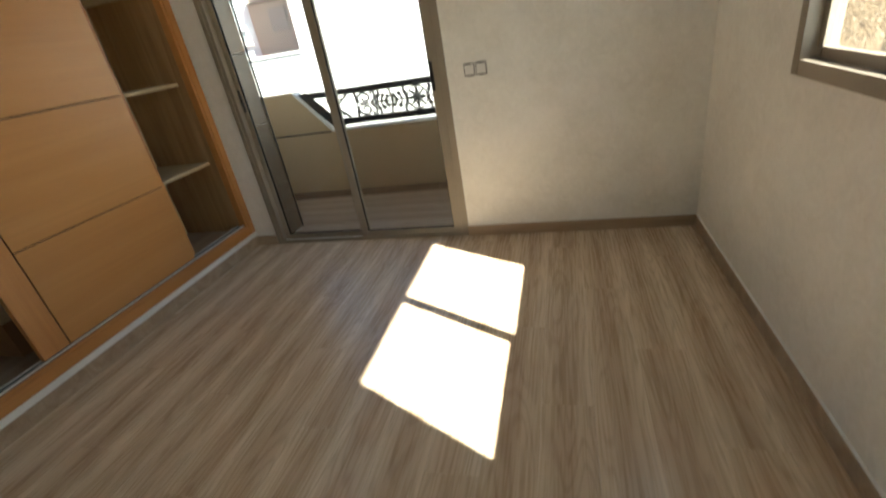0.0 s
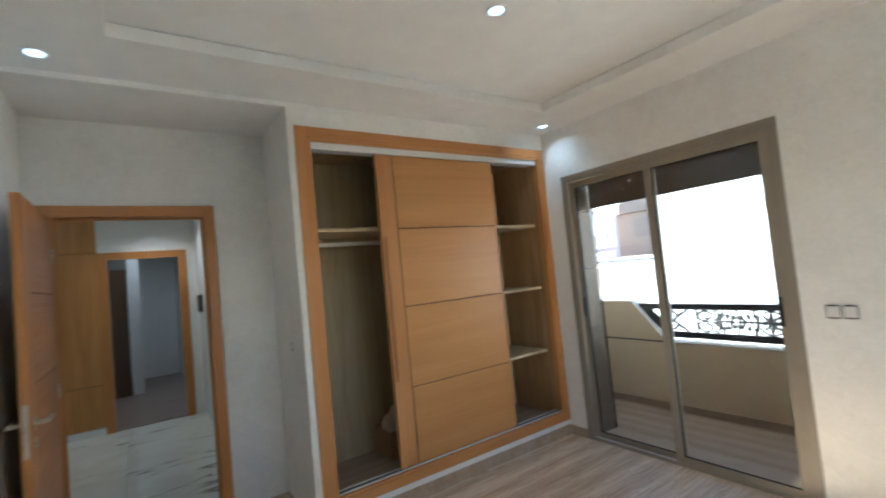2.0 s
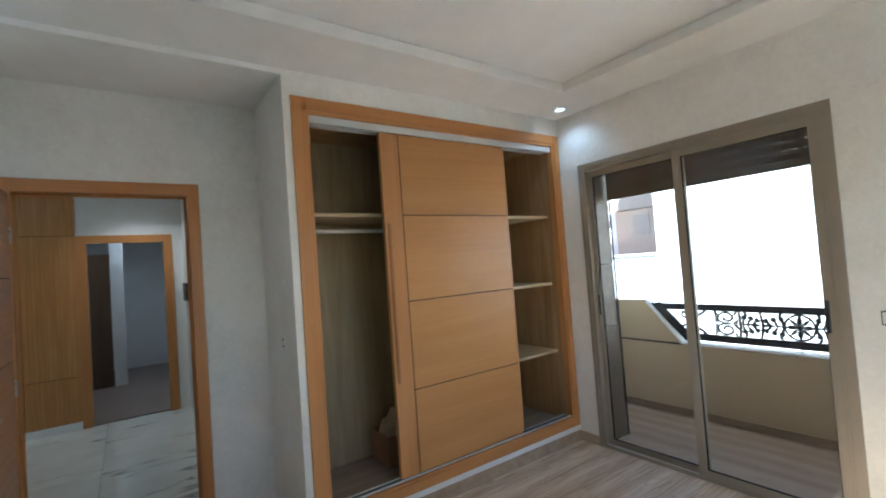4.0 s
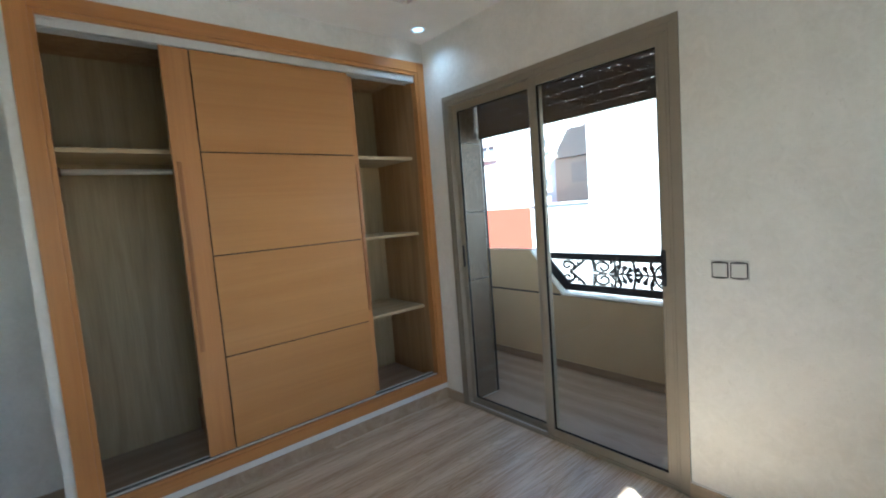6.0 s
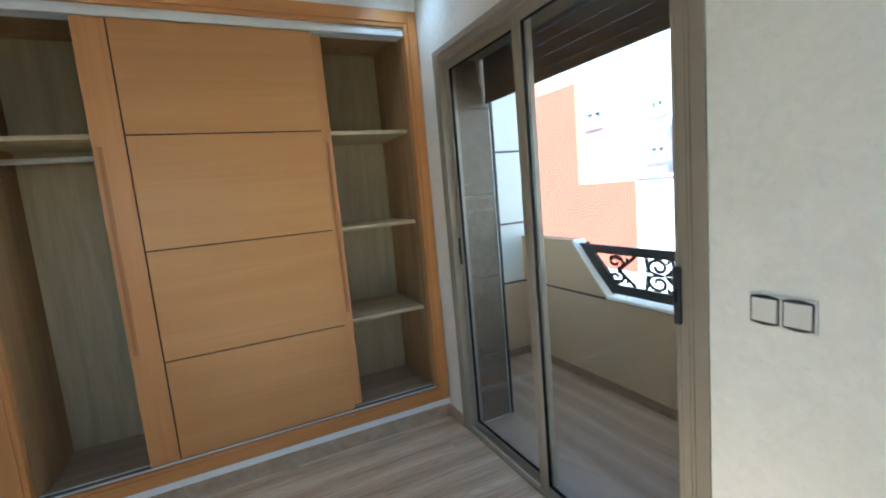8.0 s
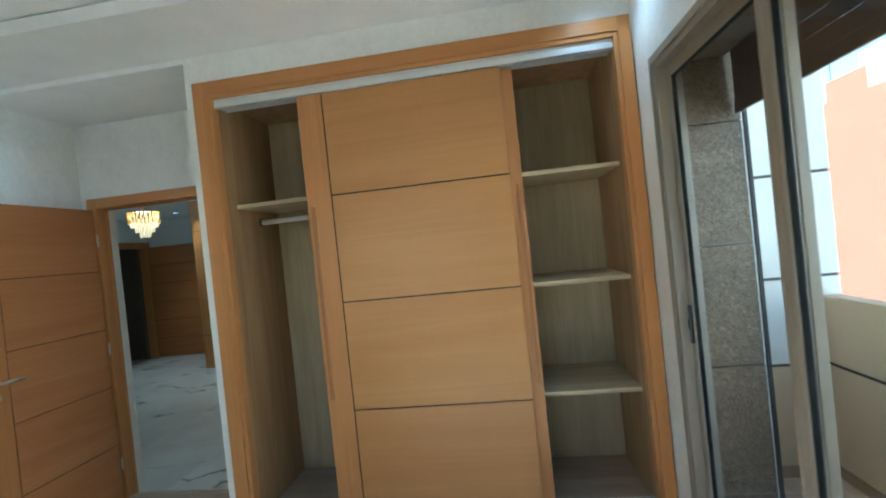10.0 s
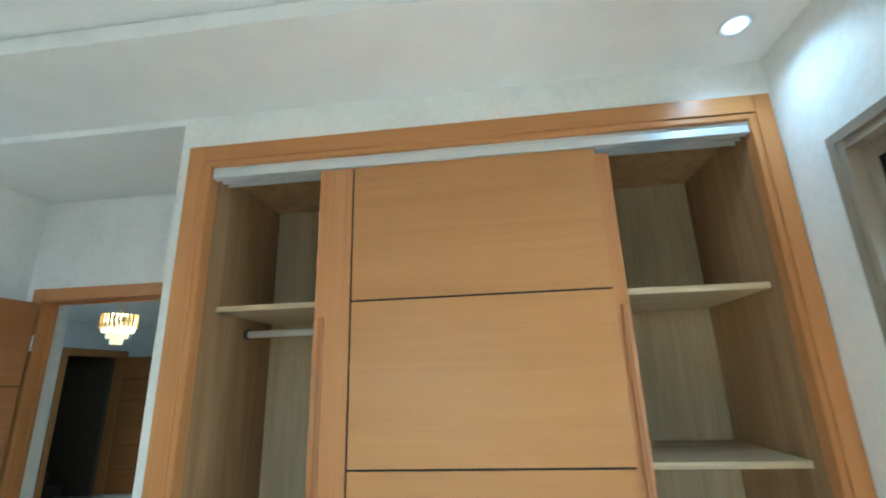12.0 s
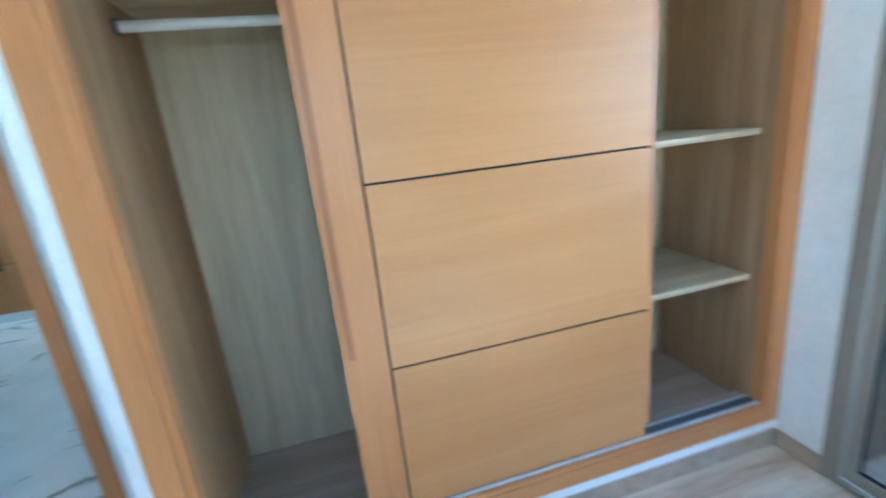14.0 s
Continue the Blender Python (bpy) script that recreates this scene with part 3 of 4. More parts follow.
part("side_panel", B((BX, -0.05, CY1, CY1 + 0.02, 0.15, 2.43)), CARCASS, ward)
part("top_panel", B((BX, -0.05, CY0, CY1, 2.41, 2.43)), CARCASS, ward)
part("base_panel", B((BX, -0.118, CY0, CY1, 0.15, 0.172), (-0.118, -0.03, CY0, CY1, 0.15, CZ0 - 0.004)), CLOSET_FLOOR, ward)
part("back_panel", B((BX - 0.01, BX, CY0, CY1, 0.172, 2.41)), BACKING, ward, "pale grey-green wood laminate back panel")
for y in (-1.26, -0.80):
    part("divider", B((BX, -0.13, y, y + 0.02, 0.172, 2.41)), CARCASS, ward)
for y0, y1, zs in ((CY0, -1.26, (1.856,)), (-0.78, CY1, (1.840, 1.286, 0.732))):
    for z in zs:
        part("shelf", bevelled(B((BX, -0.10 if y0 > -1 else -0.125, y0, y1, z - 0.022, z)), 0.0015, 1), SHELF, ward, "pale oak laminate shelf")
rod = part("hanging_rod", add_tube(bmesh.new(), (-0.36, CY0 + 0.012, 1.768), (-0.36, -1.26, 1.768), 0.015, 20), ROD, ward, "chrome hanging rod", True)
part("rod_bracket", add_tube(bmesh.new(), (-0.36, CY0, 1.768), (-0.36, CY0 + 0.012, 1.768), 0.024, 20), SLAT, rod, "dark brown rod bracket")


def sliding_door(name, y0, y1, xf, front):
    """A sliding door: stiles, four horizontal veneer panels parted by dark grooves, and pull strips."""
    z0, z1 = CZ0 + 0.010, CZ1 - 0.047
    d = part(name, B((xf - 0.03, xf - 0.006, y0 + 0.001, y1 - 0.001, z0 + 0.001, z1 - 0.001)), GROOVE, ward, "sliding door with four veneer panels and dark grooves")
    s0 = y0 + 0.132 if front else y0 + 0.06
    s1 = y1 if front else y1 - 0.062
    g = 0.0034
    part("stile", bevelled(B((xf - 0.006, xf, y0, s0 - g, z0, z1)), 0.0015), OAK_Z, d)
    if not front:
        part("stile", bevelled(B((xf - 0.006, xf, s1 + g, y1, z0, z1)), 0.0015), OAK_Z, d)
    cuts = [z0, 0.728, 1.283, 1.832, z1]
    for a, b in zip(cuts, cuts[1:]):
        part("panel", bevelled(B((xf - 0.006, xf, s0 + g, s1 - (0 if front else g), a + (g if a > z0 else 0), b - (g if b < z1 else 0))), 0.0015), OAK_X, d)
    hy = y0 + 0.028 if front else y1 - 0.020
    h = part("handle", bevelled(B((xf - 0.001, xf + 0.009, hy - 0.011, hy + 0.011, 0.79, 1.782)), 0.004, 3), PULL_OAK, d, "slim wooden pull strip")
    # flat strip in a darker oak tone along the finger groove
    part("finger_groove", B((xf + 0.009, xf + 0.0094, hy - 0.003, hy + 0.003, 0.82, 1.752)), PULL_DARK, h)
    if not front:
        part("edge_latch", bevelled(B((xf - 0.026, xf - 0.008, y1, y1 + 0.006, 0.585, 0.655)), 0.002), BLACK, d, "small black edge latch")
    if front:
        part("edge_band", B((xf - 0.03, xf - 0.006, y1 - 0.001, y1, z0, z1)), OAK_Z, d)
        part("edge_band", B((xf - 0.03, xf - 0.006, y0, y0 + 0.001, z0, z1)), OAK_V, d)


sliding_door("sliding_door", -1.652, -0.617, -0.022, True)
sliding_door("sliding_door", -1.59, -0.556, -0.072, False)

# carton left on the wardrobe floor
carton = thing("cardboard_box", (-0.42, -1.56, 0.172), "open brown cardboard carton with crumpled paper, on the wardrobe floor", "box")
cx0, cx1, cy0, cy1, cz0, cz1 = -0.56, -0.30, -1.585, -1.29, 0.172, 0.37
part("body", B((cx0, cx1, cy0, cy0 + 0.005, cz0, cz1), (cx0, cx1, cy1 - 0.005, cy1, cz0, cz1), (cx0, cx0 + 0.005, cy0 + 0.005, cy1 - 0.005, cz0, cz1), (cx1 - 0.005, cx1, cy0 + 0.005, cy1 - 0.005, cz0, cz1), (cx0, cx1, cy0, cy1, cz0, cz0 + 0.004)), CARD, carton)
bm = bmesh.new()
bmesh.ops.create_icosphere(bm, subdivisions=4, radius=1.0)
for v in bm.verts:
    n = noise.noise(v.co * 2.3) * 0.30 + noise.noise(v.co * 6) * 0.10
    v.co = Vector((-0.43 + v.co.x * 0.11 * (1 + n), -1.44 + v.co.y * 0.12 * (1 + n), 0.365 + v.co.z * 0.13 * (1 + n)))
part("crumpled_paper", bm, PAPER, carton, "crumpled cream wrapping paper")

# ---- room door ----
rd = thing("door_2", (-0.69, -3.04, 0), "orange oak veneer room door, standing open against the wall", "door", kind="structure")
part("architrave", bevelled(B((-0.62, -0.602, RY1 - 0.004, RY1 + 0.062, 0, RH + 0.066)), 0.004), OAK_V, rd)
part("architrave", bevelled(B((-0.62, -0.602, RY0 - 0.066, RY0 + 0.004, 0, RH + 0.066)), 0.004), OAK_V, rd)
part("architrave", bevelled(B((-0.62, -0.602, RY0 + 0.004, RY1 - 0.004, RH - 0.004, RH + 0.065)), 0.004), OAK_TOP, rd)
part("jamb", B((-0.69, -0.62, RY1, RY1 + 0.02, 0, RH)), OAK_V, rd)
part("jamb", B((-0.69, -0.62, RY0 - 0.02, RY0, 0, RH)), OAK_V, rd)
part("head_jamb", B((-0.69, -0.62, RY0 - 0.02, RY1 + 0.02, RH, RH + 0.02)), OAK_TOP, rd)
part("stop", B((-0.688, -0.670, RY1 - 0.014, RY1, 0, RH), (-0.688, -0.670, RY0, RY0 + 0.014, 0, RH), (-0.688, -0.670, RY0 + 0.014, RY1 - 0.014, RH - 0.014, RH)), OAK_V, rd)
lx0, lx1, ly0, ly1 = -0.585, 0.175, -3.468, -3.432
leaf = part("leaf", B((lx0 + 0.001, lx1 - 0.001, ly0 + 0.004, ly1 - 0.004, 0.009, 2.009)), GROOVE, rd, "open door leaf with grooved panels")
for y0, y1 in ((ly1 - 0.004, ly1), (ly0, ly0 + 0.004)):
    part("stile", bevelled(B((lx1 - 0.13, lx1, y0, y1, 0.008, 2.01)), 0.001, 1), OAK_V, leaf)
    cuts = [0.008, 0.385, 0.785, 1.185, 1.585, 2.01]
    for a, b in zip(cuts, cuts[1:]):
        part("panel", bevelled(B((lx0, lx1 - 0.135, y0, y1, a + 0.0025, b - 0.0025)), 0.001, 1), OAK_LEAF, leaf)
part("edge_band", B((lx1 - 0.001, lx1, ly0 + 0.004, ly1 - 0.004, 0.008, 2.01)), OAK_V, leaf)
part("lock_plate", B((lx1, lx1 + 0.002, ly0 + 0.008, ly1 - 0.008, 0.90, 1.12)), NICKEL, leaf, "satin nickel lock face plate")
for s, y in ((1, ly1), (-1, ly0)):
    bm = add_tube(bmesh.new(), (lx1 - 0.06, y, 1.03), (lx1 - 0.06, y + s * 0.008, 1.03), 0.025, 20)
    add_tube(bm, (lx1 - 0.06, y, 1.03), (lx1 - 0.06, y + s * 0.045, 1.03), 0.009, 12)
    add_tube(bm, (lx1 - 0.052, y + s * 0.045, 1.03), (lx1 - 0.175, y + s * 0.045, 1.03), 0.009, 12)
    add_tube(bm, (lx1 - 0.06, y, 0.95), (lx1 - 0.06, y + s * 0.006, 0.95), 0.022, 20)
    part("lever_handle", bm, NICKEL, leaf, "satin nickel lever handle and key rose", True)
for z in (0.25, 1.05, 1.80):
    part("hinge", add_tube(bmesh.new(), (-0.592, -3.428, z - 0.04), (-0.592, -3.428, z + 0.04), 0.006, 10), NICKEL, rd)

# ---- switches and sockets ----


def gang_plate(name, label, category, x, z, n, y=0.0, marks=False):
    """n square modules side by side on the balcony wall; x, z: lower left corner."""
    wdt, hgt = 0.071, 0.080
    t = thing(name, (x + n * wdt / 2, y, z), label, category)
    part("base_plate", bevelled(B((x, x + n * wdt, y - 0.007, y, z, z + hgt)), 0.0025), PLASTIC, t)
    for i in range(n):
        a = x + i * wdt + 0.006
        lo, hi, bow = a - 0.0025, a + wdt - 0.0095, 0.0 if marks else 0.005
        arc = [(k / 8, bow * math.sin(k / 8 * math.pi)) for k in range(9)]
        outline = [(lo + (hi - lo) * u, z + 0.0075 - h) for u, h in arc] + [(hi - (hi - lo) * u, z + hgt - 0.0075 + h) for u, h in arc]
        bm = bmesh.new()
        add_poly(bm, outline, y - 0.0085, y - 0.0065)
        part("gap", bm, OUTLINE, t)
        r = part("rocker" if not marks else "cover", bevelled(B((a + 0.0018, a + wdt - 0.0138, y - 0.012, y - 0.0075, z + 0.0112, z + hgt - 0.0112)), 0.0015), PLASTIC, t)
        if marks:
            c = a + wdt / 2 - 0.006
            for k in (-1, 1):
                add = B((c + k * 0.009 - 0.004, c + k * 0.009 + 0.004, y - 0.0126, y - 0.0118, z + hgt / 2 - 0.004, z + hgt / 2 + 0.004))
                part("contact", add, OUTLINE, r)
    return t


gang_plate("light_switch", "white plastic double rocker switch with dark outlines on the wall", "switch", 1.860, 1.052, 2)
gang_plate("wall_socket", "white plastic triple socket plate high on the wall", "socket", 2.634, 1.570, 3, marks=True)
hole = thing("cable_outlet", (2.756, 0, 1.538), "small open cable hole under the socket plate", "cable outlet")
part("sleeve", add_tube(bmesh.new(), (2.758, -0.003, 1.538), (2.758, 0.0, 1.538), 0.008, 12), OUTLINE, hole)
box2 = thing("wall_outlet", (-0.245, -2.24, 1.08), "white blank outlet plate with two dark slots", "socket")
part("plate", bevelled(B((-0.275, -0.215, -2.245, -2.24, 1.075, 1.155)), 0.002), PLASTIC, box2)
for z in (1.092, 1.132):
    part("slot", B((-0.255, -0.235, -2.2462, -2.245, z, z + 0.008)), OUTLINE, box2)

# ---- recessed ceiling spots ----


def spot(at):
    x, y, z = at
    t = thing("ceiling_spot", at, "small recessed white ceiling spot, switched on; the far-room one is an added fill", "ceiling light", "recessed spots")
    bm = bmesh.new()
    n = 28
    for r0, z0, r1, z1 in ((0.036, z - 0.001, 0.047, z - 0.006), (0.047, z - 0.006, 0.052, z)):
        a = [bm.verts.new((x + r0 * math.cos(k * math.tau / n), y + r0 * math.sin(k * math.tau / n), z0)) for k in range(n)]
        b = [bm.verts.new((x + r1 * math.cos(k * math.tau / n), y + r1 * math.sin(k * math.tau / n), z1)) for k in range(n)]
        for k in range(n):
            bm.faces.new((a[k], a[(k + 1) % n], b[(k + 1) % n], b[k]))
    part("ring", bm, PLASTIC, t)
    part("lens", add_tube(bmesh.new(), (x, y, z - 0.0025), (x, y, z), 0.036, 28), SPOT_LENS, t, "glowing cool white lens")
    return t


ROOM_SPOTS = [(0.20, -0.18, H), (0.18, -3.36, H), (1.235, -1.585, 2.70), (3.0, -0.18, H)]
# no known fitting: an unseen spot added to brighten the far room
FAR_FILL_SPOTS = [(-5.9, -2.72, 2.60)]
HALL_SPOTS = [(-3.70, -4.95, 2.55), (-4.85, -6.1, 2.55), (-3.35, -2.85, 2.55)]
for at in ROOM_SPOTS + HALL_SPOTS + FAR_FILL_SPOTS:
    spot(at)
    lamp("spot_light", "SPOT", (at[0], at[1], at[2] - 0.012), SPOT_W if at in ROOM_SPOTS else HALL_W if at in HALL_SPOTS else 2.4, HALL_COOL if at in HALL_SPOTS else FAR_FILL_COLOUR if at in FAR_FILL_SPOTS else COOL, 0.03, None, 168 if at in FAR_FILL_SPOTS else 140 if at in ROOM_SPOTS or at[1] > -4 else 72)

# ---- balcony ----
PY0, PY1 = 1.07, 1.155                              # parapet faces
BXL, BXR = -0.60, 3.0
MIDX = (BXL + BXR) / 2

par = thing("parapet", (MIDX, PY0, 0), "cream rendered balcony parapet with sloped shoulders and white coping", "parapet", kind="structure")
bm = bmesh.new()
gz = 0.632
add_poly(bm, [(BXL, -0.15), (BXR, -0.15), (BXR, gz - 0.009), (BXL, gz - 0.009)], PY0, PY1)
for s in (0, 1):
    fl = (lambda x: x) if s == 0 else (lambda x: 2 * MIDX - x)
    add_poly(bm, [(fl(BXL), gz + 0.009), (fl(0.325), gz + 0.009), (fl(0.02), 1.0), (fl(BXL), 1.0)], PY0, PY1)
    add_poly(bm, [(fl(BXL), gz - 0.009), (fl(0.33), gz - 0.009), (fl(0.33), gz + 0.009), (fl(BXL), gz + 0.009)], PY0 + 0.008, PY1)
part("render", bm, PARAPET, par)
for s in (0, 1):
    fl = (lambda x: x) if s == 0 else (lambda x: 2 * MIDX - x)
    bm = bmesh.new()
    add_ribbon(bm, [(fl(BXL), 1.008), (fl(0.024), 1.008)], 0.016, PY0 - 0.003, PY1 + 0.01)
    part("coping", bm, PARAPET, par)
    bm = bmesh.new()
    add_ribbon(bm, [(fl(0.024), 1.012), (fl(0.34), 0.640)], 0.018, PY0 - 0.006, PY1 + 0.01)
    part("coping", bm, CAP, par)
    part("groove_strip", B((min(fl(BXL), fl(0.31)), max(fl(BXL), fl(0.31)), PY0 + 0.004, PY0 + 0.008, gz - 0.008, gz + 0.008)), OUTLINE, par)
part("coping", B((0.34, 2 * MIDX - 0.34, PY0 - 0.006, PY1 + 0.01, 0.634, 0.650)), CAP, par, "bright white coping")

side = thing("wall_balcony_west", (BXL, 0.7, 0), "white rendered side wall of the balcony with horizontal grooves", "wall", kind="structure")
zs = [0.0, 0.632, 1.13, 1.72, 2.30, 2.9]
for a, b in zip(zs, zs[1:]):
    part("panel", B((BXL - 0.16, BXL, NT, PY1 + 0.02, a + 0.009, b - 0.009)), PANEL if a > 0.1 else PARAPET, side)
part("joint", B((BXL - 0.16, BXL - 0.008, NT, PY1 + 0.015, 0, 2.9)), OUTLINE, side)
solid("wall_balcony_east", B((BXR, BXR + 0.16, NT, PY1 + 0.02, -0.1, 2.9)), PANEL, "white rendered side wall of the balcony", "wall")
solid("wall_outer_corner", B((BXL - 0.16, -0.62, NT - 0.2, NT, -0.1, 3.0)), PANEL, "white rendered outer corner of the building", "wall")
solid("balcony_slab", B((BXL - 0.16, BXR + 0.16, NT, PY1, -0.25, -0.022)), PARAPET, "concrete balcony slab", "slab")
# added overhead, never in view, to keep sun off the balcony
solid("balcony_shading_slab", B((BXL - 0.16, BXR + 0.16, NT, PY1, 2.95, 3.12)), PANEL, "unseen slab added over the balcony to shade it", "slab")
for b in ((BXL, BXR, PY0 - 0.012, PY0, -0.012, 0.058), (BXL, BXL + 0.012, NT, PY0 - 0.012, -0.012, 0.058)):
    solid("baseboard", bevelled(B(b), 0.002), SKIRT_DARK, "dark reddish-brown skirting at the foot of the parapet", "skirting")

for b in ((BXL + 0.012, BXR, PY0 - 0.006, PY0, 0.058, 0.061), (BXL, BXL + 0.009, NT, PY0 - 0.012, 0.058, 0.061)):
    solid("trim", B(b), PARAPET, "thin cream bead of filler above the balcony skirting", "filler")

# pierced iron railing over the low part of the parapet
RYA, RYB = 1.108, 1.116
YM = 1.112
Z0, Z1, ZC = 0.732, 0.938, 0.835
rail = thing("balcony_railing", (MIDX, YM, 0.645), "dark pierced metal railing panel with scrolls, leaves and rosettes", "railing")
for n, pts, wd in (("top_bar", [(0.06, 0.964), (2 * MIDX - 0.06, 0.964)], 0.056), ("bottom_bar", [(0.345, 0.703), (2 * MIDX - 0.345, 0.703)], 0.060)):
    bm = bmesh.new()
    add_ribbon(bm, pts, wd, RYA - 0.008, RYB + 0.008)
    part(n, bm, IRON, rail)
for s in (0, 1):
    fl = (lambda x: x) if s == 0 else (lambda x: 2 * MIDX - x)
    bm = bmesh.new()
    add_ribbon(bm, [(fl(0.100), 0.980), (fl(0.378), 0.690)], 0.076, RYA - 0.007, RYB + 0.007)
    part("end_bar", bm, IRON, rail)
    part("anchor", add_tube(bmesh.new(), (fl(0.045), YM, 0.925), (fl(0.14), YM, 0.925), 0.008, 10), IRON, rail)
for x in (0.46, 1.2, 1.94):
    part("foot", add_tube(bmesh.new(), (x, YM, 0.645), (x, YM, 0.68), 0.008, 10), CAP, rail)


def spiral(cx, cz, r0, r1, a0, turns, n=26):
    return [(cx + (r0 + (r1 - r0) * k / n) * math.cos(a0 + turns * math.tau * k / n), cz + (r0 + (r1 - r0) * k / n) * math.sin(a0 + turns * math.tau * k / n)) for k in range(n + 1)]


def petal(bm, cx, cz, a, l0, l1, wd, n=8):
    pts = []
    for sgn in (1, -1):
        ks = range(n + 1) if sgn == 1 else range(n - 1, 0, -1)
        for k in ks:
            t = k / n
            r, o = l0 + (l1 - l0) * t, sgn * wd * math.sin(math.pi * t) ** 0.8
            pts.append((cx + r * math.cos(a) - o * math.sin(a), cz + r * math.sin(a) + o * math.cos(a)))
    add_poly(bm, pts, RYA, RYB)


def rosette(cx):
    bm = bmesh.new()
    add_ribbon(bm, spiral(cx, ZC, 0.094, 0.094, 0, 1, 40), 0.016, RYA, RYB)
    for k in range(8):
        petal(bm, cx, ZC, k * math.tau / 8, 0.012, 0.090, 0.013 if k % 2 else 0.018)
    add_poly(bm, spiral(cx, ZC, 0.020, 0.020, 0, 1, 14)[:-1], RYA - 0.001, RYB + 0.001)
    part("rosette", bm, IRON, rail)


def scroll_half(fl, sz):
    """One half of a heart of scrolls: a C-scroll with a toothed back, a stay and corner leaves."""
    f2 = lambda pts: [(fl(x), ZC + sz * z) for x, z in pts]
    flip = fl(1.0) - fl(0.0) < 0

    def leafy(x, z, a, l, wd):
        ang = sz * a
        petal(bm, fl(x), ZC + sz * z, math.pi - ang if flip else ang, 0.0, l, wd)

    bm = bmesh.new()
    add_ribbon(bm, f2([(0.700 + (x - 0.695) * 1.35, z) for x, z in spiral(0.695, 0.048, 0.054, 0.014, math.pi + 0.6, -1.15)]), 0.019, RYA, RYB)
    add_ribbon(bm, f2([(0.640, 0.016), (0.685, 0.004), (0.735, 0.0)]), 0.016, RYA, RYB)
    for k in range(5):
        leafy(0.634 - 0.002 * k, 0.012 + 0.018 * k, 3.0 - 0.12 * k, 0.030, 0.009)
    part("scroll", bm, IRON, rail)
    bm = bmesh.new()
    add_ribbon(bm, f2([(0.400, 0.0), (0.445, 0.034), (0.495, 0.070), (0.535, 0.100)]), 0.023, RYA, RYB)
    for k in range(2):
        leafy(0.450 + 0.028 * k, 0.036 + 0.020 * k, 2.1, 0.034, 0.010)
    part("stay", bm, IRON, rail)
    bm = bmesh.new()
    add_ribbon(bm, f2([(0.372 + (x - 0.362) * 1.4, z) for x, z in spiral(0.362, 0.052, 0.048, 0.012, -0.9, 1.15)]), 0.019, RYA, RYB)
    add_ribbon(bm, f2([(0.392, 0.018), (0.400, 0.008), (0.410, 0.0)]), 0.020, RYA, RYB)
    for k in range(4):
        leafy(0.34 + 0.02 * k, 0.094 - 0.004 * k, -2.0 + 0.3 * k, 0.026, 0.008)
    part("end_scroll", bm, IRON, rail)
    bm = bmesh.new()
    add_poly(bm, f2([(0.740, 0.002), (0.788, 0.048), (0.788, 0.002)]), RYA, RYB)
    part("spandrel", bm, IRON, rail)
    for x, a in ((0.612, -1.2), (0.780, -2.2), (0.830, -0.9), (1.095, -2.4)):
        bm = bmesh.new()
        leafy(x, 0.102, a, 0.040, 0.011)
        part("corner_leaf", bm, IRON, rail)


def leaf_spray(fl, x0, x1):
    """A stem with pairs of broad pointed leaves."""
    bm = bmesh.new()
    add_ribbon(bm, [(fl(x0), ZC), (fl((x0 + x1) / 2), ZC + 0.003), (fl(x1), ZC)], 0.016, RYA, RYB)
    way = 0.0 if (x1 - x0) * (fl(1.0) - fl(0.0)) > 0 else math.pi
    for at, a, size in ((0.05, 1.35, 0.088), (0.35, 1.05, 0.088), (0.68, 0.75, 0.075)):
        bx = fl(x0 + (x1 - x0) * at)
        for sz in (1, -1):
            ang = sz * a if way == 0.0 else math.pi - sz * a
            petal(bm, bx, ZC, ang, 0.0, size, 0.011)
            for d, l in ((0.040, 0.034), (0.058, 0.026)):
                mx, mz = bx + d * math.cos(ang), ZC + d * math.sin(ang)
                for k in (0.75, -0.75):
                    petal(bm, mx, mz, ang + k, 0.0, l, 0.0065)
    petal(bm, fl(x1), ZC, way, -0.02, 0.030, 0.013)
    part("leaf_spray", bm, IRON, rail)


rosette(MIDX)
for fl in ((lambda x: x), (lambda x: 2 * MIDX - x)):
    scroll_half(fl, 1)
    scroll_half(fl, -1)
    leaf_spray(fl, 0.815, 0.915)
    leaf_spray(fl, 1.105, 0.985)
    for x, bow in ((0.795, 0.008), (0.945, 0.016)):
        bm = bmesh.new()
        add_ribbon(bm, [(fl(x + bow * math.sin(k / 12 * math.pi)), Z0 - 0.004 + (Z1 - Z0 + 0.008) * k / 12) for k in range(13)], 0.019, RYA, RYB)
        part("divider_bar", bm, IRON, rail)

# ---- hall behind the room door ----
HZ = 2.55
solid("wall_hall_north", B((-7.9, -0.76, -2.40, -2.27, -0.02, 2.9)), WHITE, "white painted hall wall", "wall")
FY0, FY1 = -3.33, -2.60                            # far doorway
solid("wall_hall_west", B((-4.04, -3.9, -5.12, FY0 - 0.02, -0.02, 2.9), (-4.04, -3.9, FY1 + 0.02, -2.40, -0.02, 2.9), (-4.04, -3.9, FY0 - 0.02, FY1 + 0.02, 2.03, 2.9)), WHITE, "white painted hall wall with a doorway", "wall")
solid("wall_hall_jog", B((-5.5, -4.04, -5.12, -5.0, -0.02, 2.9), (-5.64, -5.5, -7.34, -5.0, -0.02, 2.9)), WHITE, "white painted hall wall", "wall")
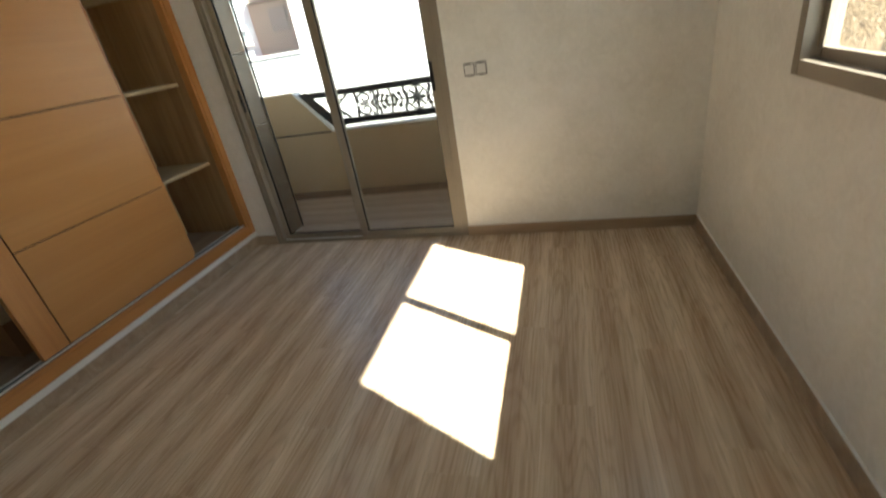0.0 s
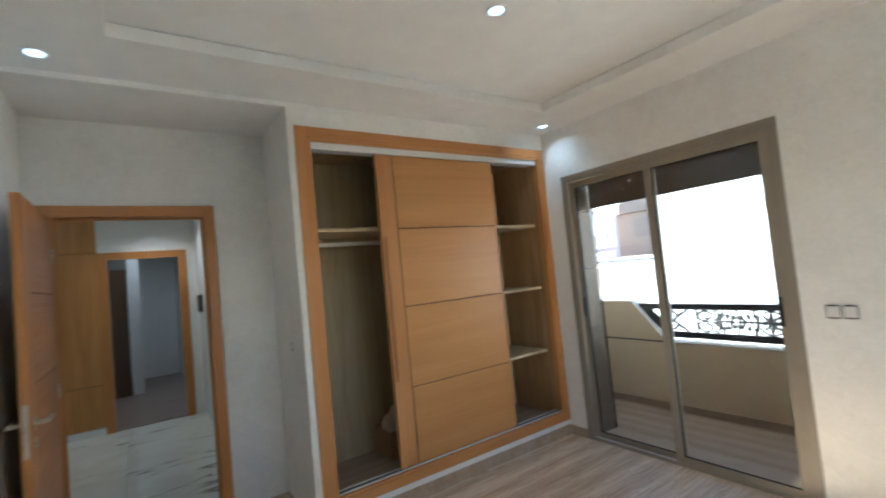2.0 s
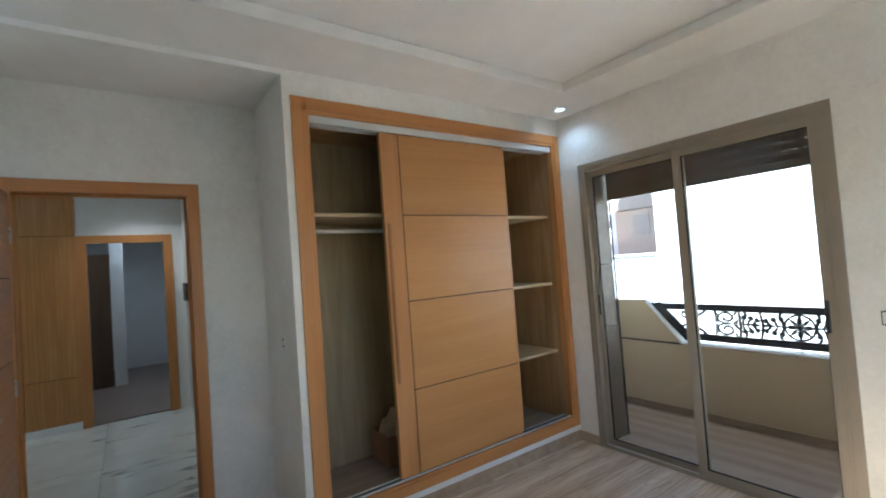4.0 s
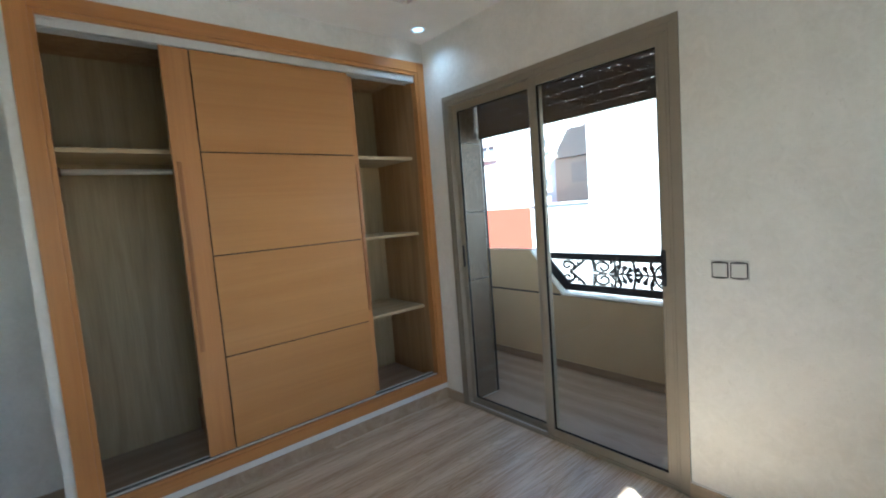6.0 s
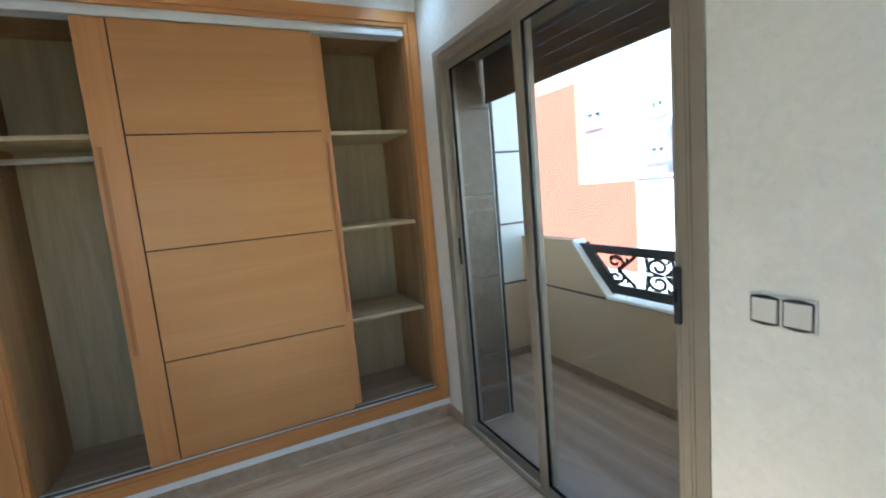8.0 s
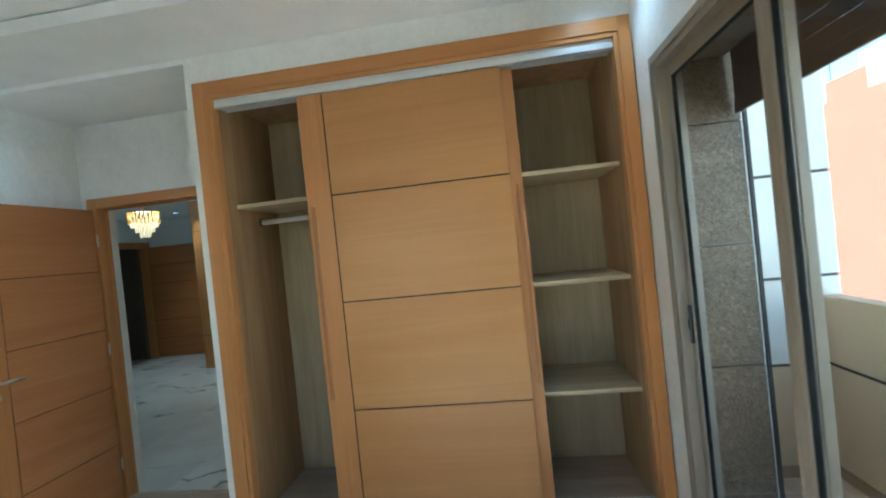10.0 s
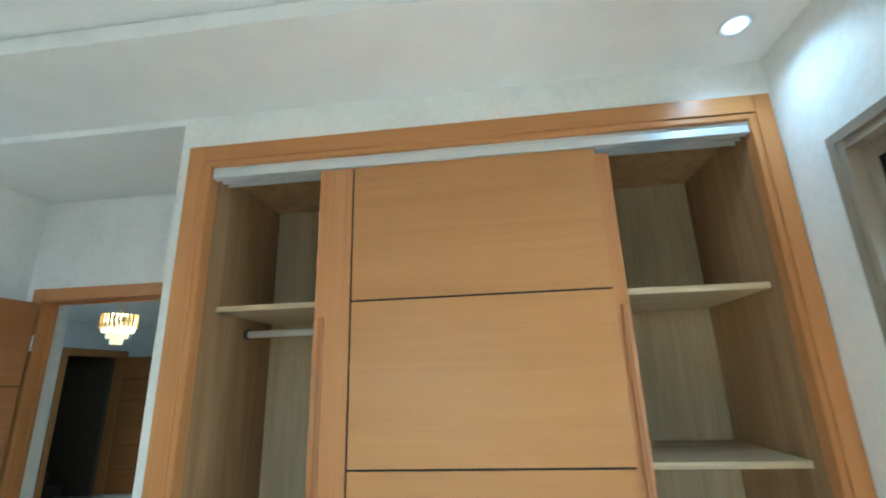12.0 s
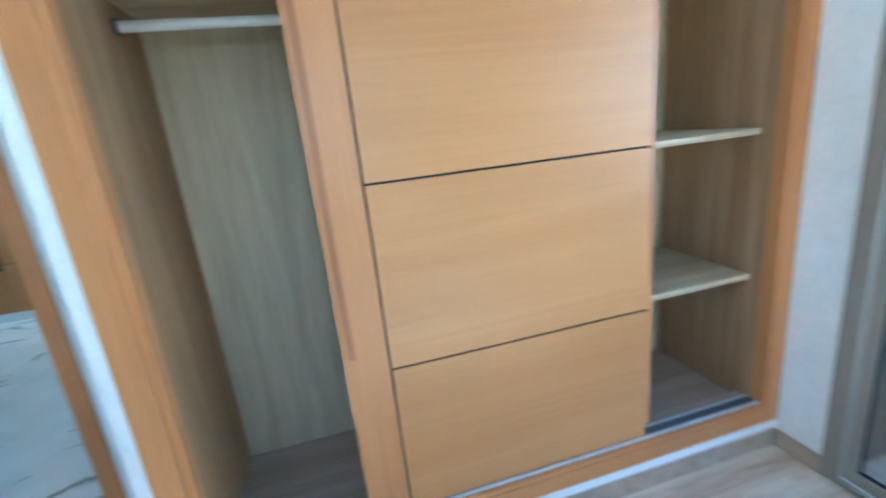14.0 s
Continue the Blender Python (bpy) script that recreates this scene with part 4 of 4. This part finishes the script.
solid("wall_hall_south", B((-4.40, -0.76, -7.34, -7.2, -0.02, 2.9), (-5.5, -5.42, -7.34, -7.2, -0.02, 2.9), (-5.42, -4.40, -7.34, -7.2, 2.06, 2.9)), WHITE, "white painted hall wall with the stair doorway", "wall")
solid("ceiling_hall", B((-5.5, -3.97, -7.2, -5.0, HZ, 2.9), (-3.97, -0.76, -7.2, -2.4, HZ, 2.9)), CEIL, "white hall ceiling", "ceiling")
strip = thing("led_strip", (-3.2, -5.4, HZ), "glowing cool white light line in the hall ceiling", "ceiling light")
part("diffuser", B((-3.22, -3.18, -5.62, -3.6, HZ - 0.008, HZ)), LED, strip)
part("diffuser", B((-3.22, -3.18, -7.1, -5.72, HZ - 0.008, HZ)), LED, strip)

fd = thing("door_frame", (-3.9, -2.97, 0), "orange oak doorway trim at the far end of the hall", "door frame", kind="structure")
part("architrave", bevelled(B((-3.9, -3.88, FY0 - 0.09, FY0, 0, 2.10)), 0.004), OAK_V, fd)
part("architrave", bevelled(B((-3.9, -3.88, FY1, FY1 + 0.09, 0, 2.10)), 0.004), OAK_V, fd)
part("architrave", bevelled(B((-3.9, -3.88, FY0, FY1, 2.01, 2.10)), 0.004), OAK_TOP, fd)
part("jamb", B((-4.04, -3.9, FY0 - 0.02, FY0, 0, 2.03)), OAK_V, fd)
part("jamb", B((-4.04, -3.9, FY1, FY1 + 0.02, 0, 2.03)), OAK_V, fd)
solid("wall_far_room", B((-6.0, -4.04, -3.9, -3.75, -0.02, 2.9), (-7.9, -7.76, -3.75, -2.4, -0.02, 2.9), (-7.9, -6.0, -3.9, -3.75, -0.02, 2.9), (-6.2, -6.06, -3.75, -3.45, -0.02, 2.9)), WHITE, "white painted wall of the far room", "wall")
solid("wall_far_pier", B((-6.3, -6.14, -3.18, -3.02, -0.02, 2.9)), WHITE, "white painted wall pier in the far room", "wall")
solid("ceiling_far_room", B((-7.9, -4.04, -3.9, -2.4, 2.6, 2.9)), CEIL, "white ceiling of the far room", "ceiling")
solid("floor_far_room", B((-7.9, -3.97, -3.9, -2.4, -0.03, 0.0)), BROWN_FLOOR, "dark brown floor of the far room", "floor")
dd = thing("door_3", (-6.1, -3.3, 0), "dark brown wooden door in the far room", "door", kind="structure")
part("leaf", bevelled(B((-6.18, -6.14, -3.45, -3.19, 0.0, 2.02)), 0.003), DARK_DOOR, dd)

panelling = thing("wall_panelling", (-3.88, -4.3, 0.09), "reeded honey oak wall panelling on a white plinth", "panelling")
part("backing", B((-3.9, -3.882, -5.12, FY0 - 0.09, 0.09, HZ)), REED, panelling)
for z in (0.566, 2.095):
    part("shadow_line", B((-3.882, -3.8805, -5.12, FY0 - 0.09, z, z + 0.010)), GROOVE, panelling)
part("plinth", B((-3.9, -3.87, -5.12, FY0 - 0.09, 0.0, 0.085)), WHITE, panelling, "white plinth")
yy = -5.12
while yy < FY0 - 0.10:
    for a, b in ((0.09, 0.568), (0.574, 2.097), (2.103, HZ)):
        part("reed", B((-3.882, -3.874, yy, min(yy + 0.034, FY0 - 0.09), a, b)), REED, panelling)
    yy += 0.038
sb = thing("recessed_socket", (-3.87, -4.72, 0.5), "dark square recessed socket in the oak panelling", "socket")
part("cover", bevelled(B((-3.874, -3.864, -4.80, -4.66, 0.51, 0.68)), 0.003), BLACK, sb)

ic = thing("intercom", (-3.6, -2.4, 1.3), "dark wall intercom beside the far doorway", "intercom")
part("body", bevelled(B((-3.75, -3.45, -2.43, -2.40, 1.29, 1.50)), 0.006), BLACK, ic)

# open flat door and the dark stairwell behind it
ed = thing("door_4", (-5.3, -7.2, 0), "oak veneer front door standing open to a dark stairwell", "door", kind="structure")
part("architrave", bevelled(B((-5.48, -5.42, -7.2, -7.18, 0, 2.15)), 0.004), OAK_V, ed)
part("architrave", bevelled(B((-4.40, -4.31, -7.2, -7.18, 0, 2.15)), 0.004), OAK_V, ed)
part("architrave", bevelled(B((-5.42, -4.40, -7.2, -7.18, 2.06, 2.15)), 0.004), OAK_TOP, ed)
part("jamb", B((-5.42, -5.405, -7.34, -7.2, 0, 2.06)), OAK_V, ed)
part("jamb", B((-4.415, -4.40, -7.34, -7.2, 0, 2.06)), OAK_V, ed)
part("head_jamb", B((-5.405, -4.415, -7.34, -7.2, 2.045, 2.06)), OAK_TOP, ed)
leaf = part("leaf", B((-5.46, -5.42, -7.17, -6.20, 0.01, 2.05)), GROOVE, ed, "open oak door leaf")
cuts = [0.01, 0.35, 0.69, 1.03, 1.37, 1.71, 2.05]
for a, b in zip(cuts, cuts[1:]):
    part("panel", bevelled(B((-5.42, -5.412, -7.17, -6.20, a + 0.003, b - 0.003)), 0.001, 1), OAK_LEAF_Y, leaf)
stairs = thing("staircase", (-4.87, -8.2, 0), "stone stairs behind the front door, coloured dark for dimness", "stairs", kind="structure")
for k in range(6):
    part("step", B((-5.34, -4.40, -8.1 - 0.28 * k, -7.82 - 0.28 * k, 0.0 if k == 0 else 0.17 * k, 0.17 * (k + 1))), DIM_STAIR, stairs)
# walls and ceiling share the dark tone that stands in for missing light
solid("wall_stairwell", B((-5.6, -5.34, -11, -7.34, -0.02, 2.9), (-4.40, -4.2, -11, -7.34, -0.02, 2.9), (-5.6, -4.2, -11.2, -11, -0.02, 2.9)), DIM_STAIR, "stairwell wall, coloured dark for dimness", "wall")
solid("ceiling_stairwell", B((-5.6, -4.2, -11.2, -7.34, 2.9, 3.0)), DIM_STAIR, "stairwell ceiling, coloured dark for dimness", "ceiling")
solid("floor_stairwell", B((-5.42, -4.40, -7.82, -7.2, -0.02, 0.0)), DIM_STAIR, "stone stair landing", "floor")

# chandelier
CHX, CHY, CHZ = -2.37, -4.58, 1.955
ch = thing("chandelier", (CHX, CHY, HZ), "lit gold and crystal tiered chandelier hanging in the hall", "chandelier")
part("rod", add_tube(bmesh.new(), (CHX, CHY, CHZ + 0.27), (CHX, CHY, HZ), 0.008, 10), GOLD, ch)
part("canopy", add_tube(bmesh.new(), (CHX, CHY, HZ - 0.02), (CHX, CHY, HZ), 0.06, 20), GOLD, ch)
for r, z0, z1, n, mat, nm in ((0.150, CHZ + 0.15, CHZ + 0.28, 26, GOLD, "gold_tube"), (0.125, CHZ + 0.11, CHZ + 0.20, 22, CRYSTAL, "crystal"), (0.085, CHZ + 0.055, CHZ + 0.13, 16, CRYSTAL, "crystal"), (0.045, CHZ, CHZ + 0.08, 10, CRYSTAL, "crystal")):
    ringm = bmesh.new()
    add_tube(ringm, (CHX, CHY, z1 - 0.008), (CHX, CHY, z1), r, 28)
    part("ring", ringm, GOLD, ch)
    for k in range(n):
        a = k * math.tau / n
        x, y = CHX + r * math.cos(a), CHY + r * math.sin(a)
        part(nm, add_tube(bmesh.new(), (x, y, z0), (x, y, z1), 0.009, 6), mat, ch)
lamp("chandelier_light", "POINT", (CHX, CHY, CHZ + 0.2), 1.3, (1.0, 0.82, 0.55), 0.12)

# ---- outside ----
solid("ground", B((-300, 300, 2, 600, -6.6, -6.5)), ASPHALT, "grey street below the balcony", "ground")


def house_window(parent, x0, x1, z0, z1, y, blind=0.25):
    """A window set into a facade that faces the street."""
    f = part("window", B((x0, x1, y - 0.02, y - 0.004, z0, z1)), DARK_GLASS, parent)
    part("frame", B((x0, x0 + 0.07, y - 0.06, y - 0.02, z0, z1), (x1 - 0.07, x1, y - 0.06, y - 0.02, z0, z1), ((x0 + x1) / 2 - 0.04, (x0 + x1) / 2 + 0.04, y - 0.06, y - 0.02, z0, z1), (x0 + 0.07, x1 - 0.07, y - 0.06, y - 0.02, z0, z0 + 0.07)), FACADE, f)
    part("blind", B((x0, x1, y - 0.09, y - 0.06, z1 - (z1 - z0) * blind, z1)), FACADE_BLUE, f)
    part("sill", B((x0 - 0.08, x1 + 0.08, y - 0.09, y, z0 - 0.07, z0)), FACADE, f)


wb = thing("white_building", (2, 9, -6.5), "tall plain white rendered building across the street", "building")
part("wall", B((-4.25, 14, 9.0, 15, -6.5, 4.6)), FACADE, wb)
part("roof", B((-4.35, 14.1, 8.9, 15.1, 4.6, 4.85)), FACADE, wb)
lw = thing("low_white_building", (-5.2, 9, -6.5), "low white rendered building with a flat roof", "building")
part("wall", B((-6.30, -4.25, 9.02, 11.2, -6.5, 1.33)), FACADE, lw)
part("parapet_cap", B((-6.30, -4.25, 8.98, 9.2, 1.33, 1.39)), FACADE, lw)
rb = thing("red_building", (-12, 9, -6.5), "coral red rendered building with a stepped roofline", "building")
part("wall", B((-8.5, -6.30, 9.0, 11.2, -1.26, 1.28)), RED, rb)
part("wall", B((-10.55, -8.5, 9.0, 9.2, -1.26, 4.40)), RED, rb)
part("wall", B((-12.0, -10.55, 9.0, 9.2, -1.26, 5.0)), RED, rb)
part("wall", B((-26, -12.0, 9.0, 9.2, -1.26, 4.46)), RED, rb)
part("ground_storey", B((-26, -6.30, 9.03, 9.2, -6.5, -1.26)), FACADE, rb, "cream white ground storey")
part("roof", B((-8.5, -6.30, 9.15, 11.2, 1.28, 1.30)), ROOFING, rb)
part("antenna", add_tube(bmesh.new(), (-11.93, 9.12, 5.0), (-11.93, 9.12, 5.65), 0.02, 6), IRON, rb)
ab = thing("apartment_building", (-9, 12.2, -6.5), "pale apartment building with small windows", "building")
part("wall", B((-15, -7.3, 12.2, 18, -6.5, 6.6)), FACADE_BLUE, ab)
part("wall", B((-7.3, -5.32, 12.6, 18, -6.5, 5.4)), FACADE, ab)
part("wall", B((-5.32, -2.0, 10.9, 18, -6.5, 5.4)), FACADE, ab)
for x0, x1, z0, z1 in ((-8.42, -7.8, 1.87, 2.42), (-8.37, -7.8, 3.4, 3.9), (-11.35, -10.5, 3.42, 4.12)):
    house_window(ab, x0, x1, z0, z1, 12.2)
bay = part("bay", B((-7.42, -5.5, 12.0, 12.6, 1.2, 2.95)), GREY, ab, "grey rendered bay")
part("blind", B((-6.72, -6.1, 11.96, 12.0, 2.05, 2.75)), ROOFING, bay)
bm = bmesh.new()
add_poly(bm, [(-7.42, 2.97), (-5.5, 2.97), (-5.5, 3.95), (-6.80, 3.95)], 11.9, 12.6)
part("awning", bm, ROOFING, bay, "grey sloping awning over the bay")
part("balcony_grille", B(*[(-6.75 + 0.09 * k, -6.72 + 0.09 * k, 12.1, 12.13, 3.95, 4.5) for k in range(9)], (-6.75, -6.0, 12.1, 12.13, 4.46, 4.5)), IRON, bay)

# ---- floors, piece by piece ----
solid("floor", B((-0.69, 3.2, -3.55, 0.0, -0.06, -0.011)), GROUT, "laminate floor of grey-brown oak planks", "floor")
floor = bpy.data.objects["floor"]


def plank_mesh(name, wdt, lng, mat, along_y=True):
    g = 0.0002
    b = (g, wdt - g, g, lng - g, -0.010, 0.0) if along_y else (g, lng - g, g, wdt - g, -0.010, 0.0)
    bm = B(b)
    top = [e for e in bm.edges if all(v.co.z > -0.001 for v in e.verts)]
    bmesh.ops.bevel(bm, geom=top, offset=0.0006, segments=1, affect="EDGES")
    return mesh(name, bm, mat)


def lay_planks(parent, x0, x1, y0, y1, wdt, lng, mat, along_y, z=0.0):
    cache, rnd = {}, random.Random(11)
    a0, a1, b0, b1 = (x0, x1, y0, y1) if along_y else (y0, y1, x0, x1)
    row, a = 0, a0
    while a < a1 - 0.02:
        wa = min(wdt, a1 - a)
        b = b0 - lng * ((row * 0.37) % 1.0)
        while b < b1 - 0.01:
            s, e = max(b, b0), min(b + lng, b1)
            if e - s > 0.02:
                key = (round(wa, 3), round(e - s, 3))
                if key not in cache:
                    cache[key] = plank_mesh("plank", wa, e - s, mat, along_y)
                ob = new("plank", cache[key])
                ob.parent = parent
                ob.location = (a, s, z) if along_y else (s, a, z)
            b += lng
        a += wdt
        row += 1


lay_planks(floor, 0.0, 3.2, -3.55, 0.0, 0.192, 1.29, PLANK, True)
lay_planks(floor, -0.69, 0.0, -3.55, -2.24, 0.192, 1.29, PLANK, True)
bfloor = solid("floor_balcony", B((BXL, BXR, NT, PY0, -0.022, -0.0215)), GROUT, "wood-look balcony floor of grey-brown planks", "floor")
lay_planks(bfloor, BXL, BXR, NT, PY0, 0.16, 1.2, PLANK_X, False, -0.010)
hfloor = solid("floor_hall", B((-5.5, -0.69, -7.2, -2.4, -0.06, -0.011)), GROUT, "polished white marble hall floor with dark veins", "floor")
bm = B((0.001, 0.799, 0.001, 0.799, -0.011, 0.0))
TILE = mesh("tile", bm, MARBLE)
for i in range(6):
    for j in range(6):
        if i > 3 and j < 3:
            continue
        ob = new("tile", TILE)
        ob.parent = hfloor
        ob.location = (-0.69 - 0.8 * (i + 1), -2.4 - 0.8 * (j + 1), 0.0)
